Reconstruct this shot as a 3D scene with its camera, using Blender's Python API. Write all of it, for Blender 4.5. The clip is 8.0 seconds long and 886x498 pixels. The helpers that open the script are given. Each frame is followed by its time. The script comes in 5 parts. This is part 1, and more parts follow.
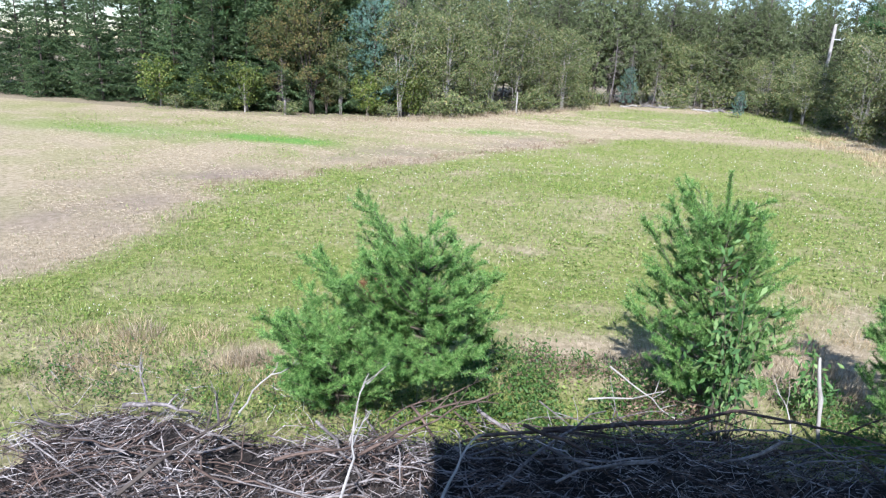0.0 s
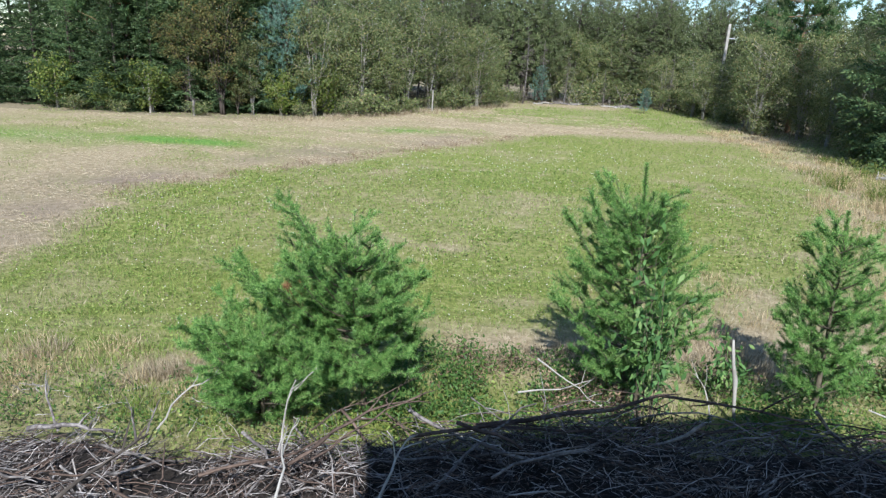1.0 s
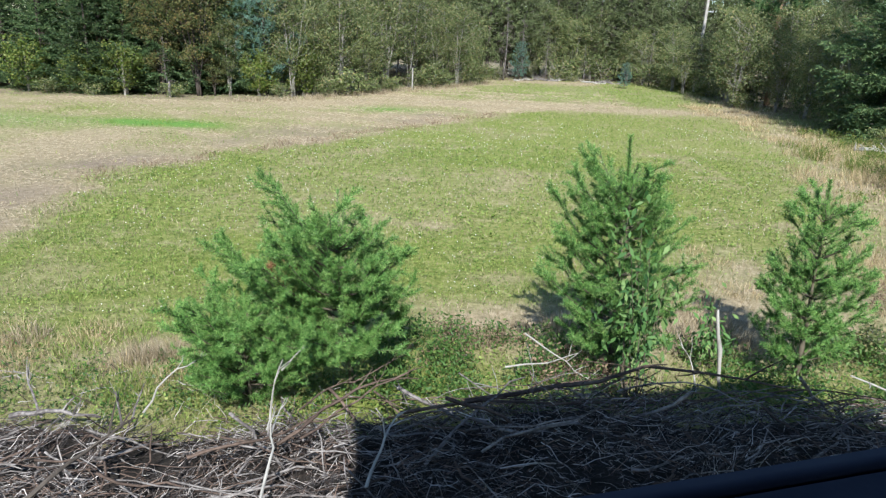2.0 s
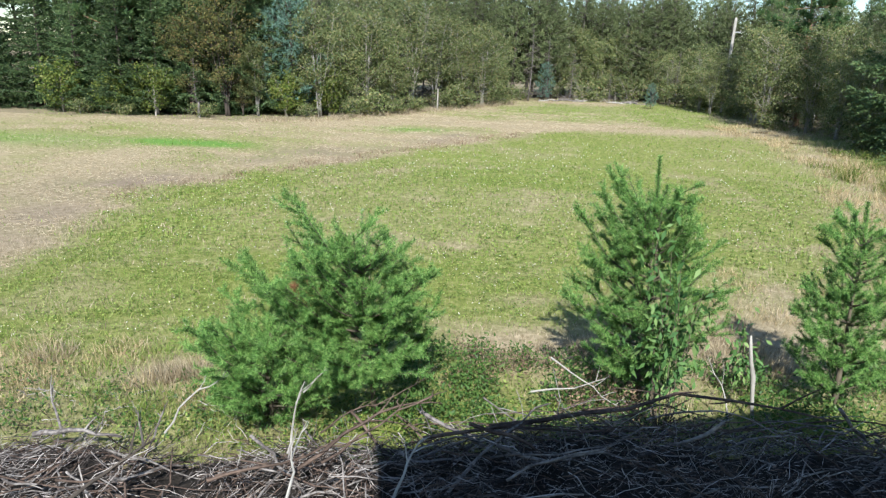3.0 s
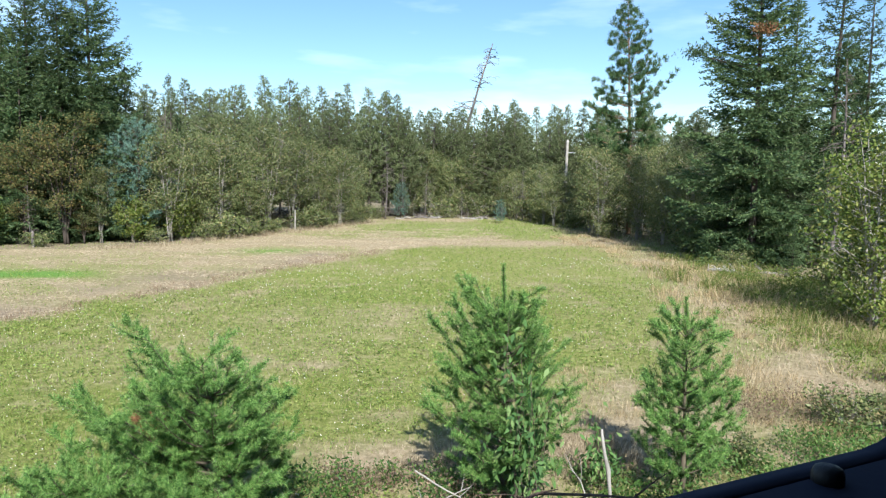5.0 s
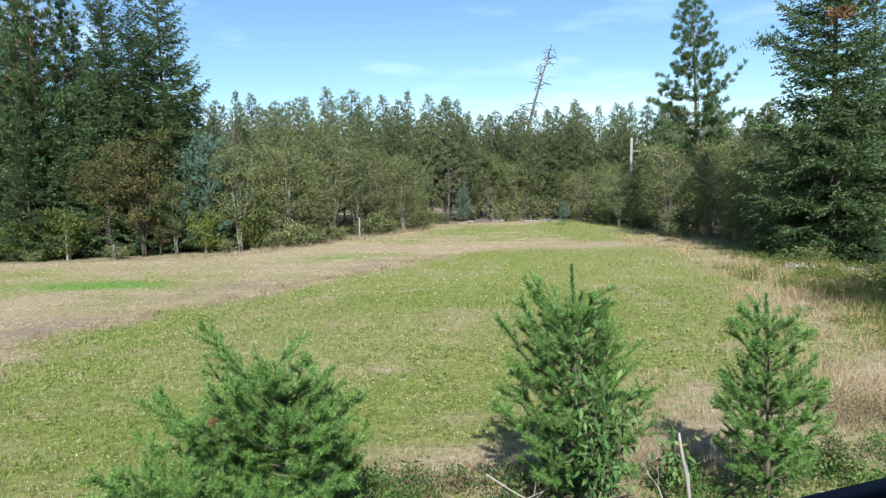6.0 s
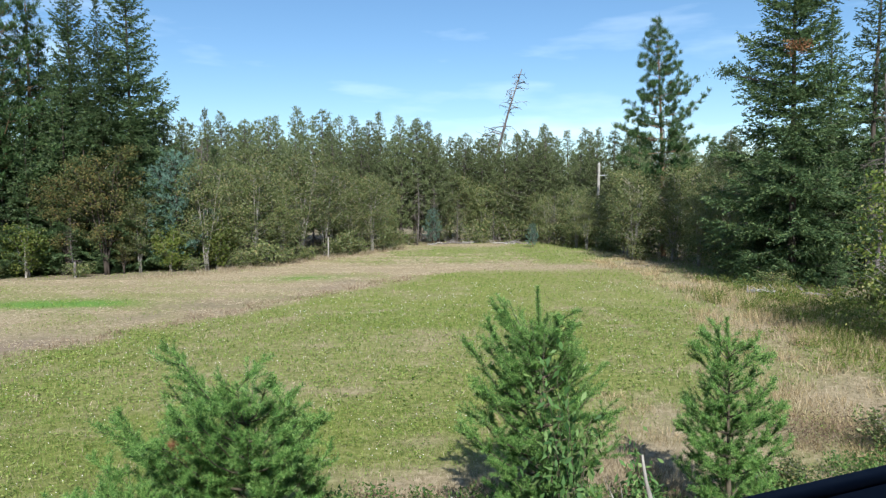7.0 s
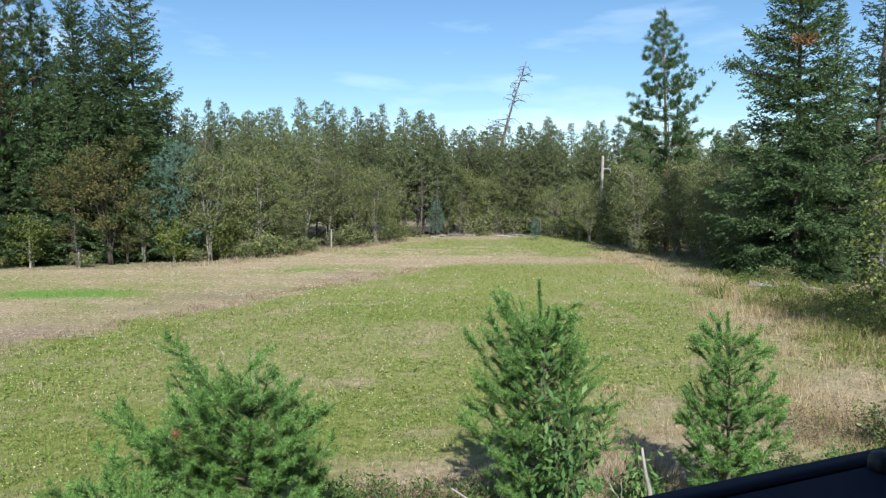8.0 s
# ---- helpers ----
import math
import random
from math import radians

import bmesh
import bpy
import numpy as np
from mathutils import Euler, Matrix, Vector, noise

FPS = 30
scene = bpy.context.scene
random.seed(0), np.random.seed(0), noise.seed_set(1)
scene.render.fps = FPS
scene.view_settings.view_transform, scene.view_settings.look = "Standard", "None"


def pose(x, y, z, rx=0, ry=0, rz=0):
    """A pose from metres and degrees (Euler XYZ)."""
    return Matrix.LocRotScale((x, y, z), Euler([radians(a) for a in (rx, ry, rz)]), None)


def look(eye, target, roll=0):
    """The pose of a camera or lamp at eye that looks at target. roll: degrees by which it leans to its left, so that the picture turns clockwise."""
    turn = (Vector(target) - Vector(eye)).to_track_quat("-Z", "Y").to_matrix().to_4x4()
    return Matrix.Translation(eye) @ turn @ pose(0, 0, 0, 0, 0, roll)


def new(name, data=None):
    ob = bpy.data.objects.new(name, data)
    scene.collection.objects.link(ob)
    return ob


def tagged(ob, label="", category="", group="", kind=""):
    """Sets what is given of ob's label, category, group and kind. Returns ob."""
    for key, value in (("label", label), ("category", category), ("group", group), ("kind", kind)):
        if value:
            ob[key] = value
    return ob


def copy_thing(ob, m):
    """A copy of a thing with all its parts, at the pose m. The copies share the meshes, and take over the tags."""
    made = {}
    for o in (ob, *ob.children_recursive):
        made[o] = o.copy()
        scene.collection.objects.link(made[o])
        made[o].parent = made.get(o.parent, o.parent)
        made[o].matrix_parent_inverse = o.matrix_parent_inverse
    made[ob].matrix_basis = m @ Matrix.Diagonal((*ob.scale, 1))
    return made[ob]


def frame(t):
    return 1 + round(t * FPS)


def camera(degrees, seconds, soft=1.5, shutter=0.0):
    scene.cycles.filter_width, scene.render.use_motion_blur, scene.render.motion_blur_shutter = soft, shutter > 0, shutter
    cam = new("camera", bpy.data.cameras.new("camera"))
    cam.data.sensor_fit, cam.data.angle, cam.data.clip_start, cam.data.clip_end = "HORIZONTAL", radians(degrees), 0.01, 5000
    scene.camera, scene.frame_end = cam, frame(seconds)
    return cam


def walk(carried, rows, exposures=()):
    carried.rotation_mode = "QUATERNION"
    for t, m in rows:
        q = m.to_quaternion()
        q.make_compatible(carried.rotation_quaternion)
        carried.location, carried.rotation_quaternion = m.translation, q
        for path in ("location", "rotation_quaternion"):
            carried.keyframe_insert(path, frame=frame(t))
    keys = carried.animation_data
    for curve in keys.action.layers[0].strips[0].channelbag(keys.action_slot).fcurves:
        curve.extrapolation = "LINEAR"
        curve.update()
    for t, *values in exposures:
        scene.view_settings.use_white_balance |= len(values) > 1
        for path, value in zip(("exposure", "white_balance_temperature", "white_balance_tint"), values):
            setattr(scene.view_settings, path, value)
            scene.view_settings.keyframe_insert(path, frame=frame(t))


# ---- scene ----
# ---- camera ----
cam = camera(65.98, 8.0, soft=1.3)


def aim(x, y, z, yaw, pitch, roll):
    return pose(x, y, z, 90 + pitch, 0, yaw) @ pose(0, 0, 0, 0, 0, roll)


ROWS = [
    (0.0, 0.043, -0.106, 4.098, 13.40, -16.00, 2.65),
    (0.5, -0.005, -0.046, 4.060, 12.06, -14.99, 2.41),
    (1.0, -0.032, -0.038, 4.067, 6.43, -15.80, 2.61),
    (1.2, -0.036, -0.030, 4.062, 3.40, -16.20, 2.56),
    (2.3, -0.068, -0.002, 4.012, 5.80, -18.12, 1.90),
    (2.5, -0.075, 0.003, 4.017, 6.31, -18.51, 2.04),
    (3.0, -0.078, 0.094, 4.009, 7.01, -15.89, 1.70),
    (3.5, 0.007, 0.105, 4.020, 0.36, -10.26, 1.03),
    (4.0, 0.030, 0.079, 3.988, -5.30, -6.15, 0.90),
    (4.2, 0.050, 0.003, 4.008, -6.11, -6.06, 2.07),
    (5.3, 0.005, -0.025, 3.975, -3.18, -5.85, -0.30),
    (5.5, -0.021, -0.013, 3.961, -2.01, -6.01, -0.64),
    (6.0, 0.002, 0.038, 3.951, 0.95, -5.46, -1.29),
    (6.5, 0.011, 0.019, 3.958, 0.26, -4.30, -0.91),
    (7.0, 0.028, 0.011, 3.957, -1.64, -3.73, -0.47),
    (7.5, 0.025, 0.002, 3.955, -1.60, -4.29, -0.18),
    (8.0, 0.036, -0.017, 3.964, -1.38, -4.37, -0.12),
]
walk(cam, [(t, aim(*row)) for t, *row in ROWS], [(0.0, 1.4, 5650, 14), (0.5, 1.05, 5750, 10), (1.2, 1.0, 5900, 7), (2.5, 1.15, 6100, 5), (4.2, 1.16, 6200, 7), (5.5, 1.12, 6200, 7), (6.5, 0.82, 6200, 7), (8.0, 0.82, 6200, 7)])

# ---- world and sun ----
SUN_EL = radians(41.5)
world = bpy.data.worlds.new("sky")
scene.world = world
world.use_nodes = True
wn, wl = world.node_tree.nodes, world.node_tree.links
background = wn["Background"]
sky = wn.new("ShaderNodeTexSky")
sky.sky_type, sky.sun_disc = "NISHITA", False
sky.sun_elevation, sky.sun_rotation = SUN_EL, math.pi
sky.air_density, sky.dust_density, sky.ozone_density = 1.0, 0.15, 2.2
background.inputs["Strength"].default_value = 0.07
# thin high cloud, drawn out sideways
wc = wn.new("ShaderNodeTexCoord")
wm = wn.new("ShaderNodeMapping")
wm.inputs["Scale"].default_value = (1.4, 1.0, 7.0)
wm.inputs["Location"].default_value = (0.35, 0.0, 0.55)
wx = wn.new("ShaderNodeTexNoise")
wx.inputs["Scale"].default_value, wx.inputs["Detail"].default_value, wx.inputs["Roughness"].default_value = 2.2, 6.0, 0.5
wr = wn.new("ShaderNodeMapRange")
wr.inputs["From Min"].default_value, wr.inputs["From Max"].default_value = 0.52, 0.82
wr.inputs["To Min"].default_value, wr.inputs["To Max"].default_value = 0.03, 0.42
wmix = wn.new("ShaderNodeMix")
wmix.data_type = "RGBA"
wmix.inputs["B"].default_value = (13.5, 14.6, 15.6, 1)
wl.new(wc.outputs["Generated"], wm.inputs["Vector"])
wl.new(wm.outputs["Vector"], wx.inputs["Vector"])
wl.new(wx.outputs["Fac"], wr.inputs["Value"])
wl.new(wr.outputs["Result"], wmix.inputs["Factor"])
whs = wn.new("ShaderNodeHueSaturation")
whs.inputs["Saturation"].default_value = 1.2
whs.inputs["Value"].default_value = 1.14
wl.new(sky.outputs["Color"], whs.inputs["Color"])
wl.new(whs.outputs["Color"], wmix.inputs["A"])
wl.new(wmix.outputs["Result"], background.inputs["Color"])

sun = new("sun", bpy.data.lights.new("sun", "SUN"))
sun.data.energy, sun.data.angle, sun.data.color = 4.8, radians(0.53), (1.0, 0.97, 0.92)
sun.matrix_world = look((0, -40, 40), (-3.6, -40 + 40 / math.tan(SUN_EL), 0))

# ---- materials ----


def material(name):
    m = bpy.data.materials.new(name)
    m.use_nodes = True
    nodes, links = m.node_tree.nodes, m.node_tree.links
    return m, nodes, links, nodes["Principled BSDF"]


def ramp_of(nodes, stops):
    r = nodes.new("ShaderNodeValToRGB")
    while len(r.color_ramp.elements) < len(stops):
        r.color_ramp.elements.new(0.5)
    for e, (p, c) in zip(r.color_ramp.elements, stops):
        e.position, e.color = p, (*c, 1)
    return r


def noise_of(nodes, links, scale, detail=5.0, rough=0.6, vector=None):
    n = nodes.new("ShaderNodeTexNoise")
    n.inputs["Scale"].default_value, n.inputs["Detail"].default_value, n.inputs["Roughness"].default_value = scale, detail, rough
    if vector is not None:
        links.new(vector, n.inputs["Vector"])
    return n


def leafy(name, stops, rough=0.6, through_light=0.25, tree_shift=0.25):
    """Foliage: every leaf its own tint, every plant a little lighter or darker."""
    m, nodes, links, bsdf = material(name)
    geo, info = nodes.new("ShaderNodeNewGeometry"), nodes.new("ShaderNodeObjectInfo")
    r = ramp_of(nodes, stops)
    links.new(geo.outputs["Random Per Island"], r.inputs["Fac"])
    shift = nodes.new("ShaderNodeMapRange")
    shift.inputs["To Min"].default_value, shift.inputs["To Max"].default_value = 1 - tree_shift, 1 + tree_shift
    links.new(info.outputs["Random"], shift.inputs["Value"])
    hsv = nodes.new("ShaderNodeHueSaturation")
    links.new(r.outputs["Color"], hsv.inputs["Color"])
    links.new(shift.outputs["Result"], hsv.inputs["Value"])
    bsdf.inputs["Roughness"].default_value = rough
    bsdf.inputs["Specular IOR Level"].default_value = 0.2
    links.new(hsv.outputs["Color"], bsdf.inputs["Base Color"])
    tr, mix = nodes.new("ShaderNodeBsdfTranslucent"), nodes.new("ShaderNodeMixShader")
    links.new(hsv.outputs["Color"], tr.inputs["Color"])
    mix.inputs["Fac"].default_value = through_light
    links.new(bsdf.outputs["BSDF"], mix.inputs[1])
    links.new(tr.outputs["BSDF"], mix.inputs[2])
    links.new(mix.outputs["Shader"], nodes["Material Output"].inputs["Surface"])
    return m


def grainy(name, stops, scale, rough=0.85, stretch=(1, 1, 1), bump=0.4, island=0.0):
    """Bark, weathered wood, paint and stone: two scales of noise with relief."""
    m, nodes, links, bsdf = material(name)
    tc, mp = nodes.new("ShaderNodeTexCoord"), nodes.new("ShaderNodeMapping")
    mp.inputs["Scale"].default_value = stretch
    links.new(tc.outputs["Object"], mp.inputs["Vector"])
    a = noise_of(nodes, links, scale, 6, 0.65, mp.outputs["Vector"])
    b = noise_of(nodes, links, scale * 0.13, 3, 0.5, tc.outputs["Object"])
    add = nodes.new("ShaderNodeMath")
    add.operation = "ADD"
    links.new(a.outputs["Fac"], add.inputs[0])
    links.new(b.outputs["Fac"], add.inputs[1])
    half = nodes.new("ShaderNodeMath")
    half.operation = "MULTIPLY_ADD"
    half.inputs[1].default_value, half.inputs[2].default_value = 0.5, 0.0
    links.new(add.outputs[0], half.inputs[0])
    last = half
    if island:
        geo = nodes.new("ShaderNodeNewGeometry")
        off = nodes.new("ShaderNodeMath")
        off.operation = "MULTIPLY_ADD"
        off.inputs[1].default_value = island
        links.new(geo.outputs["Random Per Island"], off.inputs[0])
        links.new(half.outputs[0], off.inputs[2])
        last = nodes.new("ShaderNodeMath")
        last.operation = "SUBTRACT"
        last.inputs[1].default_value = island / 2
        links.new(off.outputs[0], last.inputs[0])
    r = ramp_of(nodes, stops)
    links.new(last.outputs[0], r.inputs["Fac"])
    links.new(r.outputs["Color"], bsdf.inputs["Base Color"])
    bsdf.inputs["Roughness"].default_value = rough
    bsdf.inputs["Specular IOR Level"].default_value = 0.15 if rough > 0.7 else 0.5
    bp = nodes.new("ShaderNodeBump")
    bp.inputs["Strength"].default_value, bp.inputs["Distance"].default_value = bump, 0.02
    links.new(a.outputs["Fac"], bp.inputs["Height"])
    links.new(bp.outputs["Normal"], bsdf.inputs["Normal"])
    return m


NEEDLE_NEAR = leafy("young_pine_needles", [(0, (0.032, 0.09, 0.022)), (0.5, (0.118, 0.245, 0.056)), (1, (0.3, 0.44, 0.135))], 0.38, 0.25, 0.06)
NEEDLE_DEAD = leafy("dead_needles", [(0, (0.13, 0.06, 0.03)), (1, (0.28, 0.15, 0.075))], 0.8, 0.1, 0.1)
NEEDLE_SPRUCE = leafy("spruce_needles", [(0, (0.034, 0.062, 0.026)), (0.6, (0.066, 0.108, 0.042)), (1, (0.135, 0.175, 0.07))], 0.5, 0.28, 0.25)
NEEDLE_PINE = leafy("pine_needles", [(0, (0.075, 0.1, 0.042)), (0.6, (0.14, 0.172, 0.073)), (1, (0.235, 0.258, 0.125))], 0.5, 0.35, 0.28)
NEEDLE_RED = leafy("red_pine_needles", [(0, (0.03, 0.062, 0.022)), (0.6, (0.06, 0.112, 0.038)), (1, (0.13, 0.185, 0.065))], 0.45, 0.25, 0.15)
NEEDLE_BLUE = leafy("blue_needles", [(0, (0.06, 0.12, 0.085)), (0.6, (0.11, 0.19, 0.145)), (1, (0.19, 0.28, 0.22))], 0.6, 0.12, 0.15)
LEAF_OLIVE = leafy("olive_leaves", [(0, (0.065, 0.09, 0.03)), (0.5, (0.14, 0.17, 0.062)), (0.85, (0.235, 0.255, 0.11)), (1, (0.32, 0.25, 0.115))], 0.45, 0.35, 0.22)
LEAF_BROWN = leafy("browning_leaves", [(0, (0.05, 0.06, 0.018)), (0.6, (0.1, 0.11, 0.035)), (1, (0.19, 0.13, 0.05))], 0.6, 0.25, 0.15)
LEAF_YELLOW = leafy("yellow_green_leaves", [(0, (0.07, 0.11, 0.02)), (0.6, (0.13, 0.17, 0.035)), (1, (0.24, 0.24, 0.07))], 0.5, 0.35, 0.15)
LEAF_CHERRY = leafy("glossy_leaves", [(0, (0.04, 0.1, 0.03)), (0.6, (0.1, 0.19, 0.055)), (1, (0.21, 0.29, 0.1))], 0.6, 0.25, 0.1)
LEAF_WEED = leafy("weed_leaves", [(0, (0.04, 0.09, 0.022)), (0.6, (0.08, 0.15, 0.035)), (1, (0.15, 0.2, 0.06))], 0.5, 0.3, 0.15)
GRASS_GREEN = leafy("green_grass", [(0, (0.065, 0.115, 0.018)), (0.4, (0.16, 0.225, 0.044)), (0.88, (0.26, 0.32, 0.08)), (1, (0.37, 0.36, 0.14))], 0.5, 0.3, 0.02)
GRASS_DRY = leafy("dry_grass", [(0, (0.18, 0.135, 0.085)), (0.6, (0.32, 0.255, 0.165)), (1, (0.47, 0.395, 0.28))], 0.7, 0.2, 0.02)
GRASS_GOLD = leafy("golden_grass", [(0, (0.2, 0.148, 0.075)), (0.6, (0.38, 0.29, 0.16)), (1, (0.56, 0.45, 0.28))], 0.7, 0.25, 0.02)
GRASS_BROWN = leafy("brown_grass", [(0, (0.09, 0.06, 0.04)), (0.6, (0.18, 0.12, 0.08)), (1, (0.32, 0.23, 0.15))], 0.7, 0.15, 0.05)
FLOWER = leafy("clover_flowers", [(0, (0.55, 0.52, 0.42)), (1, (0.78, 0.76, 0.7))], 0.6, 0.1, 0.02)
BARK_DARK = grainy("dark_bark", [(0.3, (0.035, 0.028, 0.023)), (0.7, (0.11, 0.09, 0.075))], 14, 0.9, (1, 1, 0.25), 0.7)
BARK_GREY = grainy("grey_dead_bark", [(0.3, (0.06, 0.05, 0.042)), (0.7, (0.17, 0.145, 0.125))], 12, 0.9, (1, 1, 0.3), 0.6)
BARK_PALE = grainy("pale_bark", [(0.3, (0.16, 0.14, 0.12)), (0.7, (0.4, 0.37, 0.33))], 10, 0.85, (1, 1, 0.6), 0.4)
BARK_RED = grainy("orange_pine_bark", [(0.3, (0.13, 0.075, 0.045)), (0.7, (0.3, 0.19, 0.12))], 12, 0.9, (1, 1, 0.3), 0.7)
WOOD_GREY = grainy("weathered_grey_wood", [(0.25, (0.02, 0.017, 0.016)), (0.5, (0.09, 0.077, 0.072)), (0.85, (0.48, 0.43, 0.4))], 22, 0.85, (1, 1, 1), 0.4, 0.55)
WOOD_BROWN = grainy("brown_dead_wood", [(0.25, (0.022, 0.015, 0.012)), (0.5, (0.062, 0.043, 0.034)), (0.8, (0.2, 0.14, 0.11))], 22, 0.85, (1, 1, 1), 0.4, 0.5)
WOOD_WHITE = grainy("bleached_wood", [(0.3, (0.17, 0.155, 0.135)), (0.7, (0.42, 0.39, 0.35))], 16, 0.8, (1, 1, 0.4), 0.4)
BARK_YOUNG = grainy("young_bark", [(0.3, (0.06, 0.05, 0.035)), (0.7, (0.17, 0.14, 0.1))], 18, 0.85, (1, 1, 0.4), 0.5)
# litter under the brush pile; the shade of the gaps is in its near-black colour
LITTER_SHADE = grainy("litter_and_gap_shade", [(0.3, (0.009, 0.007, 0.006)), (0.55, (0.022, 0.018, 0.015)), (0.75, (0.06, 0.048, 0.04))], 35, 0.95, (1, 1, 1), 1.0)
BLIND_NAVY = grainy("dark_blue_plastic", [(0.3, (0.018, 0.022, 0.04)), (0.7, (0.035, 0.04, 0.065))], 9, 0.9, (1, 1, 1), 0.1)
BLIND_DARK = grainy("dark_painted_board", [(0.3, (0.02, 0.02, 0.022)), (0.7, (0.045, 0.042, 0.04))], 8, 0.8, (1, 1, 0.2), 0.3)
STEEL = grainy("galvanised_steel", [(0.3, (0.3, 0.31, 0.32)), (0.7, (0.5, 0.51, 0.52))], 20, 0.45, (1, 1, 1), 0.1)
RUBBER = grainy("black_rubber", [(0.3, (0.01, 0.01, 0.01)), (0.7, (0.025, 0.025, 0.025))], 30, 0.6, (1, 1, 1), 0.2)
ROOFING = grainy("roof_felt", [(0.3, (0.04, 0.045, 0.05)), (0.7, (0.09, 0.09, 0.09))], 25, 0.9, (1, 1, 1), 0.5)

# ---- shape helpers ----
rng = np.random.default_rng(7)
UP = np.array([0.0, 0.0, 1.0])


def unit(v):
    return v / np.maximum(np.linalg.norm(v, axis=-1, keepdims=True), 1e-9)


class Shape:
    """Gathers vertices and faces of one mesh."""

    def __init__(self):
        self.v, self.f, self.n = [], [], 0

    def add(self, v, f):
        v, f = np.asarray(v, float), np.asarray(f, int)
        self.v.append(v)
        self.f.append(f + self.n)
        self.n += len(v)
        return self

    def mesh(self, name, mat, smooth=False):
        me = bpy.data.meshes.new(name)
        faces = [row for f in self.f for row in f.tolist()]
        me.from_pydata(np.concatenate(self.v) if self.v else [], [], faces)
        me.materials.append(mat)
        if smooth:
            me.polygons.foreach_set("use_smooth", np.ones(len(me.polygons), bool))
        return me


def part(name, shape, mat, parent=None, label="", smooth=False):
    """Links one mesh, under a thing or a part."""
    me = shape.mesh(name, mat, smooth) if isinstance(shape, Shape) else shape
    ob = new(name, me)
    ob.parent = parent
    if label:
        ob["label"] = label
    return ob


def thing(name, m, label, category, group="", kind=""):
    ob = new(name)
    ob.empty_display_size = 0.2
    ob.matrix_basis = m
    return tagged(ob, label, category, group, kind)


def tube(shape, points, radii, sides=6):
    """A bent, tapered stem with closed ends."""
    p, r = np.asarray(points, float), np.asarray(radii, float)
    t = unit(np.gradient(p, axis=0))
    side = unit(np.cross(t, np.where(np.abs(t[:, 2:]) > 0.9, [[1.0, 0.2, 0]], [[0, 0.1, 1.0]])))
    other = np.cross(t, side)
    a = np.arange(sides) * 2 * np.pi / sides
    ring = p[:, None] + r[:, None, None] * (np.cos(a)[None, :, None] * side[:, None] + np.sin(a)[None, :, None] * other[:, None])
    k = len(p)
    i, j = np.meshgrid(np.arange(k - 1), np.arange(sides), indexing="ij")
    i, j = i.ravel(), j.ravel()
    q = np.stack([i * sides + j, i * sides + (j + 1) % sides, (i + 1) * sides + (j + 1) % sides, (i + 1) * sides + j], 1)
    shape.add(ring.reshape(-1, 3), q)
    base = shape.n - k * sides
    shape.f.append(np.array([list(range(base + sides - 1, base - 1, -1))]))
    shape.f.append(np.array([list(range(base + (k - 1) * sides, base + k * sides))]))
    return shape


def blades(shape, p, d, side, length, width, belly=0.5):
    """Rhombic leaves or sprays from p along d."""
    n = len(p)
    length, width = np.broadcast_to(length, n)[:, None], np.broadcast_to(width, n)[:, None]
    d = unit(d)
    s = unit(side - (side * d).sum(1, keepdims=True) * d)
    mid = p + d * length * belly
    v = np.stack([p, mid + s * width / 2, p + d * length, mid - s * width / 2], 1).reshape(-1, 3)
    return shape.add(v, np.arange(4 * n).reshape(n, 4))


def spikes(shape, p, d, side, length, width):
    """Needles and grass blades, one triangle each."""
    n = len(p)
    length, width = np.broadcast_to(length, n)[:, None], np.broadcast_to(width, n)[:, None]
    d = unit(d)
    s = unit(side - (side * d).sum(1, keepdims=True) * d)
    v = np.stack([p + s * width / 2, p + d * length, p - s * width / 2], 1).reshape(-1, 3)
    return shape.add(v, np.arange(3 * n).reshape(n, 3))


def box(shape, lo, hi, bevel=0.0):
    """A block with chamfered long edges."""
    (x0, y0, z0), (x1, y1, z1) = lo, hi
    b = bevel
    if not b:
        v = [(x, y, z) for z in (z0, z1) for x, y in ((x0, y0), (x1, y0), (x1, y1), (x0, y1))]
        return shape.add(v, [(3, 2, 1, 0), (4, 5, 6, 7), (0, 1, 5, 4), (1, 2, 6, 5), (2, 3, 7, 6), (3, 0, 4, 7)])
    prof = [(x0 + b, y0), (x1 - b, y0), (x1, y0 + b), (x1, y1 - b), (x1 - b, y1), (x0 + b, y1), (x0, y1 - b), (x0, y0 + b)]
    shape.add([(x, y, z) for z in (z0, z1) for x, y in prof], [(i, (i + 1) % 8, 8 + (i + 1) % 8, 8 + i) for i in range(8)])
    shape.f += [np.array([list(range(shape.n - 9, shape.n - 17, -1))]), np.array([list(range(shape.n - 8, shape.n))])]
    return shape


def hashed(i, j, k):
    h = np.sin(i * 127.1 + j * 311.7 + k * 74.7) * 43758.5453
    return h - np.floor(h)


def lumpy(x, y, size, k=0):
    """Smooth value noise from 0 to 1, in two octaves."""
    out = 0
    for o, (s, w) in enumerate(((size, 0.65), (size * 0.41, 0.35))):
        u, v = x / s, y / s
        i, j = np.floor(u), np.floor(v)
        fu, fv = u - i, v - j
        fu, fv = fu * fu * (3 - 2 * fu), fv * fv * (3 - 2 * fv)
        a, b, c, d = (hashed(i + p, j + q, k + o) for p, q in ((0, 0), (1, 0), (0, 1), (1, 1)))
        out = out + w * ((a * (1 - fu) + b * fu) * (1 - fv) + (c * (1 - fu) + d * fu) * fv)
    return out


def step(a, b, x):
    t = np.clip((x - a) / (b - a), 0, 1)
    return t * t * (3 - 2 * t)


